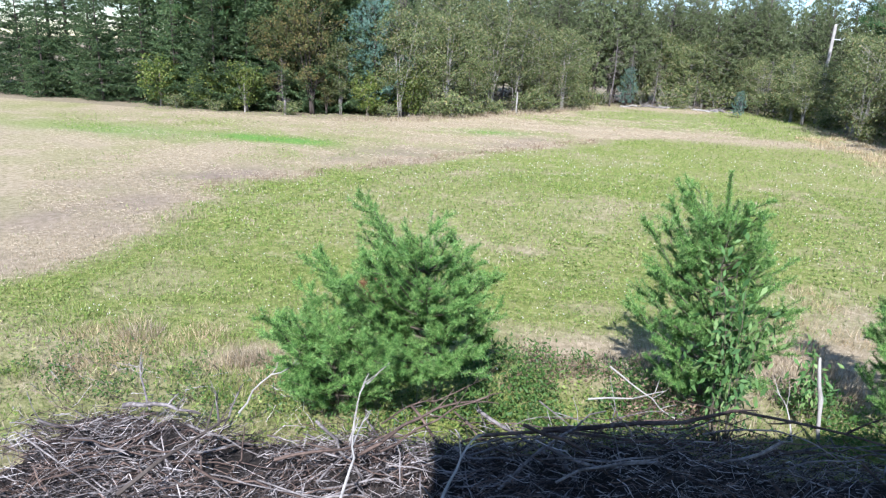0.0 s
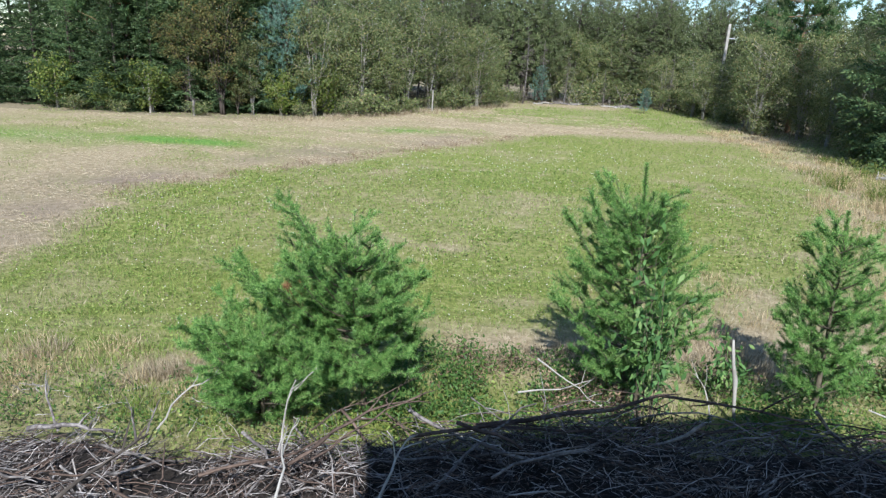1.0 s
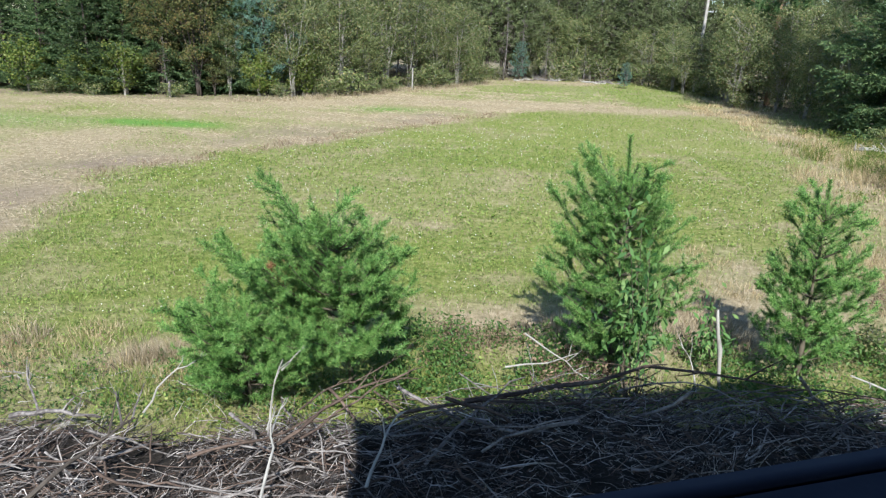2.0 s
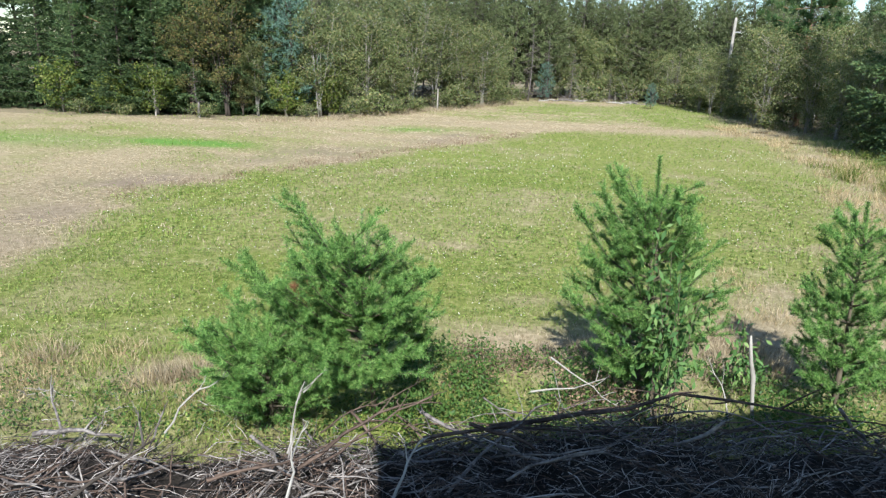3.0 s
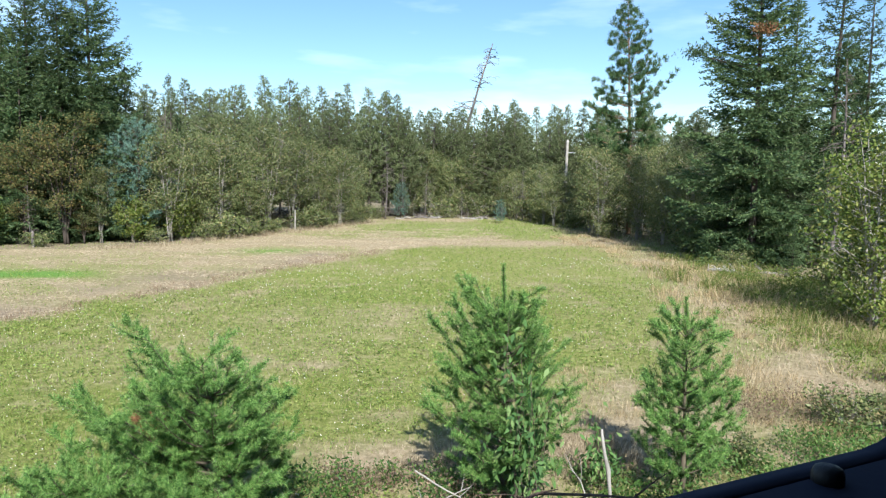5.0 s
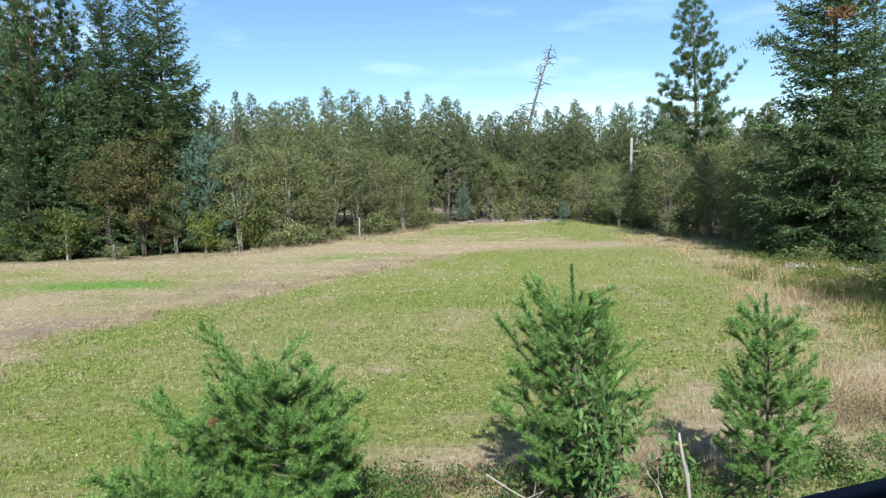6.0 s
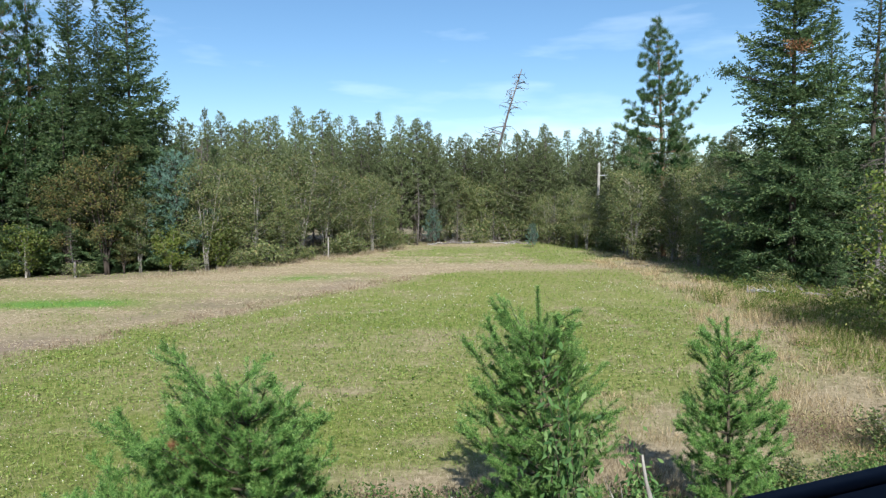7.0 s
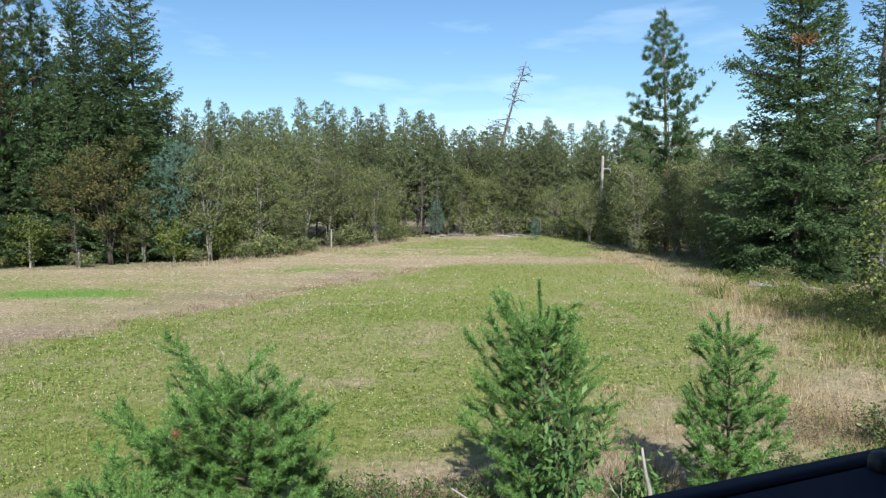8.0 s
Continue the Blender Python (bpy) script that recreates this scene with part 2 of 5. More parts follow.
# ---- the lie of the land ----
PILE_X, PILE_Y = -0.4, 5.35


def relief(x, y):
    """Height of the ground: a nearly flat field, a low bank along the woods."""
    x, y = np.asarray(x, float), np.asarray(y, float)
    near = step(80, 60, np.abs(y)) * step(60, 40, np.abs(x))
    h = 0.07 * (lumpy(x, y, 9, 3) - 0.5) * near + 0.05 * (lumpy(x, y, 1.3, 5) - 0.5) * near
    return h


def straw_edge(y):
    """x at which the mown strip ends and the green begins."""
    return np.interp(y, [5, 8.7, 11, 13.6, 16.8, 18.9, 23.3, 30.2, 37, 41.5, 44], [-11, -9.7, -9.4, -9.9, -10.3, -10.2, -7.6, -3.8, 0, 4, 8])


def wood_edge_right(y):
    return np.interp(y, [14, 20, 25, 29, 34, 44.5, 56, 66], [19, 18.5, 18, 17, 17.3, 17.8, 15.2, 16.5])


def wood_edge_left(y):
    """x of the left wood's edge."""
    return np.interp(y, [20, 37, 38, 41, 52, 60, 68, 80], [-45, -40, -17, -12.5, -7.2, -3.2, -2, -2])


def cover(x, y):
    """Shares of straw, bare soil and lush green at a place of the field."""
    wob = (lumpy(x, y, 2.5, 11) - 0.5) * 3.0 + (lumpy(x, y, 0.7, 13) - 0.5) * 1.2
    ahead = (straw_edge(y + wob * 0.5) - x) * 0.8 + wob * 0.45
    strip = step(-0.5, 1.2, ahead)
    far_green = np.exp(-(((x - 6) / 9.5) ** 4) - (((y - 54) / 9.0) ** 4))
    straw = strip * (0.25 + 0.95 * lumpy(x, y, 3.0, 17)) * (1 - 0.5 * step(23, 28, y) * step(-8, -14, x) * step(38, 33, y)) * (1 - 0.85 * far_green)
    band = np.exp(-(((y - 42.5 - wob) / 2.0) ** 2)) * step(-6, 3, x) * step(16, 10, x)
    edge = np.exp(-(((x - np.interp(y, [8, 13, 16, 28, 43], [9.5, 9.0, 9.8, 12.2, 14.0]) + wob * 0.5) / 1.5) ** 2)) * step(9, 13, y) * step(60, 46, y)
    close = np.exp(-(((x - 2.4) / 2.4) ** 2) - (((y - 9.5 - wob * 0.3) / 1.25) ** 2)) + 0.8 * np.exp(-(((x + 4.4) / 0.7) ** 2) - (((y - 7.6) / 0.5) ** 2))
    close = close + 0.7 * np.exp(-(((x - 0.0) / 1.0) ** 2) - (((y - 8.9) / 0.8) ** 2)) + 0.55 * np.exp(-(((x + 7) / 2.5) ** 2) - (((y - 7.0) / 1.0) ** 2))
    close = close + 0.75 * np.exp(-(((x - 4.3) / 1.5) ** 2) - (((y - 11.2 - wob * 0.4) / 2.0) ** 2)) + 0.6 * np.exp(-(((x - 7.8) / 1.8) ** 2) - (((y - 13.0 - wob * 0.4) / 2.6) ** 2))
    specks = 0.5 * step(0.62, 0.8, lumpy(x, y, 1.6, 23)) + 0.35 * step(0.55, 0.75, lumpy(x, y, 5.0, 29)) + 0.4 * step(0.58, 0.78, lumpy(x * 0.8, y, 0.6, 25))
    straw = np.clip(straw + 0.9 * band + 0.65 * edge * (0.35 + lumpy(x, y, 2.2, 39)) + 0.85 * close + 0.6 * specks + 0.08 + 0.2 * step(2, 9, x) * lumpy(x, y, 2.0, 37), 0, 1)
    soil = strip * np.exp(-(((ahead - 2.0) / 1.7) ** 2)) * np.clip(1.5 * lumpy(x, y, 2.2, 31) - 0.2, 0, 1) * step(40, 33, y)
    wood = np.clip(step(0.5, -1.0, x - wood_edge_left(y)) + step(68.5, 70.5, y) + step(-0.5, 1.0, x - wood_edge_right(y)) + step(38, 46, np.abs(x)), 0, 1)
    patch = np.exp(-(((x + 14.6 + (y - 28) * 0.3) / 2.8) ** 4) - (((y - 28.3) / 1.1) ** 2)) + 0.7 * np.exp(-(((x + 6.5) / 2.2) ** 2) - (((y - 37.5) / 1.2) ** 2)) + 0.5 * np.exp(-(((x + 22) / 5.0) ** 2) - (((y - 27.5) / 2.0) ** 2))
    lush = np.clip(patch + 0.15 * far_green, 0, 1)
    straw, soil = straw * (1 - 0.9 * np.clip(patch, 0, 1)), soil * (1 - np.clip(patch, 0, 1))
    straw, soil, lush = straw * (1 - 0.8 * wood), np.maximum(soil, 0.8 * wood), lush * (1 - wood)
    return straw, np.clip(soil, 0, 1), lush


def ground_material():
    m, nodes, links, bsdf = material("meadow")
    tc, at = nodes.new("ShaderNodeTexCoord"), nodes.new("ShaderNodeAttribute")
    at.attribute_name = "cover"
    sep = nodes.new("ShaderNodeSeparateColor")
    links.new(at.outputs["Color"], sep.inputs["Color"])
    fine = noise_of(nodes, links, 5.0, 9, 0.8, tc.outputs["Object"])
    wide = noise_of(nodes, links, 0.45, 7, 0.75, tc.outputs["Object"])

    def tone(stops, source):
        r = ramp_of(nodes, stops)
        links.new(source.outputs["Fac"], r.inputs["Fac"])
        return r.outputs["Color"]

    def mixed(fac, a, b):
        x = nodes.new("ShaderNodeMix")
        x.data_type = "RGBA"
        links.new(fac, x.inputs["Factor"])
        links.new(a, x.inputs["A"])
        links.new(b, x.inputs["B"])
        return x.outputs["Result"]

    def sharpened(channel, source, gain):
        a = nodes.new("ShaderNodeMath")
        a.operation = "SUBTRACT"
        links.new(source.outputs["Fac"], a.inputs[0])
        a.inputs[1].default_value = 0.5
        b = nodes.new("ShaderNodeMath")
        b.operation = "MULTIPLY_ADD"
        b.use_clamp = True
        links.new(a.outputs[0], b.inputs[0])
        b.inputs[1].default_value = gain
        links.new(channel, b.inputs[2])
        return b.outputs[0]

    green = mixed(wide.outputs["Fac"], tone([(0.3, (0.04, 0.066, 0.012)), (0.55, (0.145, 0.188, 0.036)), (0.75, (0.3, 0.32, 0.075))], fine), tone([(0.3, (0.085, 0.1, 0.024)), (0.55, (0.205, 0.212, 0.055)), (0.75, (0.37, 0.34, 0.125))], fine))
    straw = tone([(0.25, (0.13, 0.1, 0.06)), (0.5, (0.29, 0.23, 0.145)), (0.75, (0.47, 0.39, 0.265))], fine)
    soil = tone([(0.3, (0.11, 0.08, 0.057)), (0.7, (0.3, 0.235, 0.175))], fine)
    lush = tone([(0.3, (0.07, 0.15, 0.028)), (0.7, (0.15, 0.265, 0.06))], fine)
    c = mixed(sharpened(sep.outputs["Red"], fine, 1.2), green, straw)
    c = mixed(sharpened(sep.outputs["Green"], fine, 0.8), c, soil)
    c = mixed(sep.outputs["Blue"], c, lush)
    links.new(c, bsdf.inputs["Base Color"])
    bsdf.inputs["Roughness"].default_value = 0.95
    bsdf.inputs["Specular IOR Level"].default_value = 0.1
    bp = nodes.new("ShaderNodeBump")
    bp.inputs["Strength"].default_value, bp.inputs["Distance"].default_value = 0.8, 0.06
    links.new(fine.outputs["Fac"], bp.inputs["Height"])
    links.new(bp.outputs["Normal"], bsdf.inputs["Normal"])
    return m


def build_ground():
    xs = np.concatenate([[-3500, -1200, -400, -150, -80, -55], np.arange(-40, 28.01, 0.3), [35, 45, 60, 90, 150, 400, 1200, 3500]])
    ys = np.concatenate([[-3500, -1000, -300, -100, -40, -15], np.arange(-5, 74.01, 0.3), [80, 90, 120, 200, 500, 1300, 3500]])
    gx, gy = np.meshgrid(xs, ys)
    v = np.stack([gx.ravel(), gy.ravel(), relief(gx.ravel(), gy.ravel())], 1)
    w, h = len(xs), len(ys)
    i, j = np.meshgrid(np.arange(w - 1), np.arange(h - 1))
    a = (j * w + i).ravel()
    sh = Shape().add(v, np.stack([a, a + 1, a + 1 + w, a + w], 1))
    me = sh.mesh("ground", ground_material(), True)
    s, d, g = cover(v[:, 0], v[:, 1])
    col = me.color_attributes.new("cover", "FLOAT_COLOR", "POINT")
    col.data.foreach_set("color", np.stack([s, d, g, np.ones_like(s)], 1).astype(np.float32).ravel())
    return tagged(new("ground", me), "clover and grass field with strips of pale straw and bare soil", "field", kind="structure")


build_ground()

# ---- the raised blind that the camera looks out of ----
BLIND = pose(0.0, 0.312, 0.0, 0, 0, 21.0)
SILL, HEAD, LEFT, RIGHT = 3.785, 4.62, -0.52, 0.515
X0, X1, DEEP, FLOOR, ROOF = -0.88, 4.2, 2.3, 2.75, 5.26


def rounded_opening(x0, x1, z0, z1, r, n=6):
    """The outline of a window with round corners, anticlockwise as seen from outside."""
    out = []
    for cx, cz, a0 in ((x1 - r, z0 + r, -90), (x1 - r, z1 - r, 0), (x0 + r, z1 - r, 90), (x0 + r, z0 + r, 180)):
        out += [(cx + r * math.cos(radians(a0 + 90 * k / n)), cz + r * math.sin(radians(a0 + 90 * k / n))) for k in range(n + 1)]
    return np.array(out)


def ring_wall(shape, inner, outer, y0, y1):
    """A slab between two outlines of equal length, from y0 to y1."""
    n = len(inner)
    v = [(x, y, z) for y in (y0, y1) for line in (inner, outer) for x, z in line]
    f = []
    for k in range(n):
        m = (k + 1) % n
        f += [(k, m, n + m, n + k), (2 * n + k, 3 * n + k, 3 * n + m, 2 * n + m), (k, 2 * n + k, 2 * n + m, m), (n + k, n + m, 3 * n + m, 3 * n + k)]
    return shape.add(v, f)


def build_blind():
    top = thing("hunting_blind", BLIND, "raised hunting blind of dark boards with an open round-cornered window", "hunting blind")
    hole = rounded_opening(LEFT, RIGHT, SILL, HEAD, 0.085)
    grown = rounded_opening(LEFT - 0.07, RIGHT + 0.07, SILL - 0.07, HEAD + 0.07, 0.14)
    # a square panel round the window, then plain boards to both sides
    square = []
    for x, z in hole:
        cx, cz = (LEFT + RIGHT) / 2, (SILL + HEAD) / 2
        k = min((0.5 * (RIGHT - LEFT) + 0.3) / max(abs(x - cx), 1e-6), (0.5 * (HEAD - SILL) + 0.2) / max(abs(z - cz), 1e-6))
        square.append((cx + (x - cx) * k, cz + (z - cz) * k))
    part("window_panel", ring_wall(Shape(), hole, np.array(square), -0.06, -0.02), BLIND_NAVY, top)
    part("window_frame", ring_wall(Shape(), hole, grown, -0.018, 0.0), BLIND_NAVY, top, "dark blue moulded window surround", True)
    lo_z, hi_z = SILL - 0.2, HEAD + 0.2
    pl, pr = LEFT - 0.3, RIGHT + 0.3
    for x0, x1, z0, z1 in ((X0, pl - 0.003, FLOOR, ROOF), (pr + 0.003, X1, FLOOR, ROOF), (pl, pr, FLOOR, lo_z - 0.003), (pl, pr, hi_z + 0.003, ROOF)):
        part("front_board", box(Shape(), (x0, -0.06, z0), (x1, -0.02, z1)), BLIND_DARK, top)
    part("back_wall", box(Shape(), (X0, -DEEP, FLOOR), (X1, -DEEP + 0.04, ROOF)), BLIND_DARK, top)
    for x in (X0, X1 - 0.04):
        part("side_wall", box(Shape(), (x, -DEEP + 0.043, FLOOR), (x + 0.04, -0.063, ROOF)), BLIND_DARK, top)
    part("platform", box(Shape(), (X0 - 0.05, -DEEP - 0.05, FLOOR - 0.14), (X1 + 0.05, 0.02, FLOOR - 0.003), 0.01), BLIND_DARK, top)
    part("roof", box(Shape(), (X0 - 0.05, -DEEP - 0.1, ROOF + 0.003), (X1 + 0.05, 0.22, ROOF + 0.1), 0.02), ROOFING, top)
    for x in (X0 + 0.1, (X0 + X1) / 2, X1 - 0.1):
        for y in (-DEEP + 0.1, -0.12):
            part("leg", box(Shape(), (x - 0.07, y - 0.07, -0.1), (x + 0.07, y + 0.07, FLOOR - 0.143), 0.01), BARK_DARK, top, "timber post")
    # round knob on the sill near the corner
    knob = Shape()
    tube(knob, [(0.35, -0.028, SILL - 0.004), (0.35, -0.028, SILL + 0.006), (0.35, -0.028, SILL + 0.01), (0.35, -0.028, SILL + 0.012)], [0.011, 0.011, 0.009, 0.004], 10)
    part("latch_knob", knob, RUBBER, top, "black rubber latch knob", True)


build_blind()

# ---- conifers ----


def trunk_line(h, bend, n=9):
    z = np.linspace(0, 1, n)
    a, b = rng.normal(0, bend, 2), rng.normal(0, bend, 2)
    return np.stack([a[0] * z * z + b[0] * np.sin(3 * z), a[1] * z * z + b[1] * np.sin(3 * z), z * h], 1)


def along(line, z):
    return np.stack([np.interp(z, line[:, 2], line[:, 0]), np.interp(z, line[:, 2], line[:, 1]), z], -1)


def spruce(h, radius, low=0.05, tiers=0.6, droop=0.3, spray=0.14, taper=1.0, boughs=6, gap=0.05):
    """Trunk and drooping boughs, each a flat fan of shoots set with short needle sprays."""
    wood, green = Shape(), Shape()
    line = trunk_line(h, 0.06)
    line[0, 2] = -0.15
    tube(wood, line, np.linspace(0.008 * h + 0.02, 0.01, len(line)), 7)
    z = low * h
    P, D, S, L = [], [], [], []
    while z < h - 0.2:
        up = z / h
        reach = radius * (1 - up) ** taper * min(1, 0.65 + 2.2 * (up - low + 0.06))
        n = int(rng.integers(boughs - 1, boughs + 2))
        start = rng.uniform(0, 6.28)
        for k in range(n):
            az = start + k * 6.283 / n + rng.normal(0, 0.25)
            ln = max(0.16, reach * rng.uniform(0.6, 1.2))
            out = np.array([math.cos(az), math.sin(az), 0.0])
            across = np.array([-out[1], out[0], 0.0])
            lift = 0.9 * up ** 1.5 - droop * (1 - up) + rng.normal(0, 0.12)
            t = np.linspace(0, 1, 6)
            root = along(line, np.array([min(h - 0.1, z + rng.uniform(-0.3, 0.3) * tiers)]))[0]
            curve = root + out * (ln * t)[:, None] + UP * (ln * (lift * t + 0.3 * t ** 3))[:, None] + across * (ln * rng.normal(0, 0.1) * t ** 2)[:, None]
            if ln > 0.9:
                tube(wood, curve[[0, 2, 4]], [0.013 * ln, 0.008 * ln, 0.006], 3)
            m = max(3, int(ln / 0.15))
            f = np.clip((np.arange(m) + rng.uniform(0.2, 1.0, m)) / m, 0.06, 1.0)
            base = np.stack([np.interp(f, t, curve[:, c]) for c in range(3)], 1)
            for sign in (-1, 0, 1):
                shoot = (ln * (0.36 * np.sin(np.pi * f ** 0.7) + 0.05) + 0.06) * rng.uniform(0.55, 1.2, m) * (1.0 if sign else 0.6)
                way = unit(out * rng.uniform(0.55, 1.1, (m, 1)) + across * (sign + rng.normal(0, 0.15, (m, 1))) + UP * (rng.normal(lift * 0.4 - 0.1, 0.16, (m, 1)) + (0 if sign else 0.25)))
                rep = np.repeat(np.arange(m), np.maximum(2, (shoot / gap).astype(int)))
                q = len(rep)
                g = rng.uniform(0.0, 1.0, q)[:, None]
                P.append(base[rep] + way[rep] * shoot[rep][:, None] * g - UP * (0.14 * shoot[rep][:, None] * g ** 2) + rng.normal(0, 0.012, (q, 3)))
                D.append(way[rep] + rng.normal(0, 0.5, (q, 3)) + UP * 0.12)
                S.append(rng.normal(0, 1, (q, 3)))
                L.append(spray * rng.uniform(0.7, 1.3, q))
        z += tiers * rng.uniform(0.75, 1.25) * (1.15 - 0.6 * up)
    m = 40
    D.append(np.stack([rng.normal(0, 0.6, m), rng.normal(0, 0.6, m), np.ones(m)], 1))
    P.append(along(line, np.linspace(h - 1.0, h - 0.03, m)))
    S.append(rng.normal(0, 1, (m, 3)))
    L.append(np.full(m, 0.16))
    L = np.concatenate(L)
    spikes(green, np.concatenate(P), np.concatenate(D), np.concatenate(S), L, L * 0.38)
    return wood, green


def tufted(wood, green, line, h, radius, low, gap, taper, tuft, per, needles, wide=0.16, rise=0.35, start_reach=0.6, limbs=(5, 8)):
    """Boughs in tiers that end in upturned needle tufts, added to a trunk."""
    P, D, S, L = [], [], [], []
    z = low * h
    while z < h - 0.15:
        up = (z / h - low) / (1 - low)
        reach = radius * min(1.0, (1 - up) * 1.3) ** taper * (start_reach + (1 - start_reach) * min(1, up * 4))
        n = int(rng.integers(*limbs))
        start = rng.uniform(0, 6.28)
        for k in range(n):
            az, ln = start + k * 6.283 / n + rng.normal(0, 0.3), max(0.16, reach * rng.uniform(0.55, 1.18))
            out = np.array([math.cos(az), math.sin(az), 0.0])
            across = np.array([-out[1], out[0], 0.0])
            lift = -0.12 + 0.75 * up + rng.normal(0, 0.12)
            t = np.linspace(0, 1, 5)
            curve = along(line, np.array([z + rng.uniform(-0.12, 0.12)]))[0] + out * (ln * t)[:, None] + UP * (ln * (lift * t * 0.7 + rise * t ** 2.2))[:, None]
            if ln > 0.5:
                tube(wood, curve[[0, 2, 4]], [0.02 * ln ** 0.6, 0.014 * ln ** 0.6, 0.006], 3)
            c = max(1, int(ln * per))
            q = np.concatenate([[1.0], rng.uniform(0.32, 1.02, c - 1)])
            core = np.stack([np.interp(q, t, curve[:, i]) for i in range(3)], 1)
            core = core + across * (rng.normal(0, 0.2, (c, 1)) * ln * (0.35 + 0.5 * (1 - np.abs(q - 0.7)))[:, None]) + UP * rng.normal(0.04, 0.09, (c, 1)) * min(1.2, ln)
            rep = np.repeat(np.arange(c), needles)
            m = len(rep)
            P.append(core[rep] + rng.normal(0, tuft * 0.2, (m, 3)))
            D.append(rng.normal(0, 0.62, (m, 3)) + out * 0.35 + UP * 0.7)
            S.append(rng.normal(0, 1, (m, 3)))
            L.append(tuft * (1 - 0.3 * up) * rng.uniform(0.7, 1.25, m))
        z += gap * rng.uniform(0.75, 1.25) * (1.15 - 0.65 * up)
    m = 16
    P.append(along(line, np.linspace(h - 0.9, h + 0.1, m)))
    D.append(rng.normal(0, 0.4, (m, 3)) + UP)
    S.append(rng.normal(0, 1, (m, 3)))
    L.append(np.full(m, tuft * 0.7))
    L = np.concatenate(L)
    spikes(green, np.concatenate(P), np.concatenate(D), np.concatenate(S), L, L * wide)


def red_pine(h, radius, low=0.3, gap=0.75, tuft=0.36, per=3.4, needles=24, wide=0.15, taper=0.9):
    """A tall pine: bare boughs that end in separate dense needle tufts."""
    wood, green = Shape(), Shape()
    line = trunk_line(h, 0.12)
    line[0, 2] = -0.2
    tube(wood, line, np.linspace(0.011 * h + 0.02, 0.015, len(line)), 8)
    tufted(wood, green, line, h, radius, low, gap, taper, tuft, per, needles, wide, 0.3, 0.75)
    return wood, green


def bare_twigs(shape, line, z0, z1, n, reach):
    """Dead lower boughs round a trunk."""
    for z in rng.uniform(z0, z1, n):
        az, ln = rng.uniform(0, 2 * np.pi), reach * rng.uniform(0.4, 1)
        d = np.array([math.cos(az), math.sin(az), rng.uniform(-0.3, 0.15)])
        p = along(line, np.array([z]))[0]
        tube(shape, [p, p + d * ln * 0.5, p + d * ln + UP * -0.1 * ln], [0.02, 0.012, 0.004], 3)


class Stock:
    """One model of a tree, planted again and again."""

    def __init__(self, name, h, make, bark, leaf, label, group):
        self.name, self.h, self.make, self.bark, self.leaf, self.label, self.group, self.first = name, h, make, bark, leaf, label, group, None

    def plant(self, x, y, h, wide=1.0, label=""):
        z = float(relief(x, y))
        s = h / self.h
        m = Matrix.LocRotScale((x, y, z - 0.03), Euler((rng.normal(0, 0.012), rng.normal(0, 0.012), rng.uniform(0, 6.28))), (s * wide, s * wide, s))
        if self.first is None:
            wood, green = self.make()
            # the first one stands unscaled, so that copies scale from it
            self.first = thing(self.name, Matrix.LocRotScale((x, y, z - 0.03), m.to_euler(), None), self.label, "tree", self.group)
            part("trunk", wood, self.bark, self.first, smooth=True)
            part("crown", green, self.leaf, self.first)
            ob = self.first
        else:
            ob = copy_thing(self.first, m)
        if label:
            ob["label"] = label
        return ob


def jack_pine(radius=2.9, low=0.13, taper=0.92):
    """A forest pine with a ragged dense crown over dead lower boughs."""
    wood, green = Shape(), Shape()
    line = trunk_line(12.5, 0.1)
    line[0, 2] = -0.2
    tube(wood, line, np.linspace(0.15, 0.015, len(line)), 6)
    tufted(wood, green, line, 12.5, radius, low, 0.56, taper, 0.28, 4.4, 11, 0.24, 0.34, 0.75, (6, 9))
    bare_twigs(wood, line, 0.6, 3.2, 22, 1.7)
    return wood, green


SPRUCES = [Stock("spruce_tree", 15.1, lambda: spruce(15.1, 3.2, 0.04), BARK_DARK, NEEDLE_SPRUCE, "tall dark green spruce at the edge of the wood", "spruces along the field"),
           Stock("spruce_tree", 15.7, lambda: spruce(15.7, 2.8, 0.05, 0.62, 0.4), BARK_DARK, NEEDLE_SPRUCE, "tall narrow dark spruce with a pointed top", "spruces along the field"),
           Stock("spruce_tree", 9.4, lambda: spruce(9.4, 2.6, 0.02, 0.55, 0.25), BARK_DARK, NEEDLE_SPRUCE, "dense dark green spruce with boughs to the ground", "spruces along the field"),
           Stock("spruce_tree", 20.5, lambda: spruce(20.5, 4.5, 0.03, 0.66, 0.32, 0.16, 0.9, 7, 0.05), BARK_DARK, NEEDLE_SPRUCE, "very tall broad spruce with drooping dark green boughs", "spruces along the field")]
JACKS = [Stock("pine_tree", 12.5, make, BARK_GREY, NEEDLE_PINE, "olive green forest pine in the far wood", "pines of the far wood") for make in (jack_pine, lambda: jack_pine(3.2, 0.16, 0.8), lambda: jack_pine(2.5, 0.1, 1.05))]
REDS = [Stock("pine_tree", 17.5, lambda: red_pine(17.5, 3.3, 0.34, 0.8, 0.34, 4.6, 36), BARK_RED, NEEDLE_RED, "tall open red pine standing above the wood", "red pines"),
        Stock("pine_tree", 17.0, lambda: red_pine(17.0, 3.0, 0.2, 0.7, 0.32, 4.0, 28), BARK_RED, NEEDLE_RED, "tall loose-crowned pine with tufted needles", "red pines")]
BLUES = [Stock("spruce_tree", 7.4, lambda: red_pine(7.4, 2.3, 0.12, 0.5, 0.22, 5.0, 22, 0.16, 0.6), BARK_DARK, NEEDLE_BLUE, "pale blue-green conifer among green bushes", "blue-green conifers")]

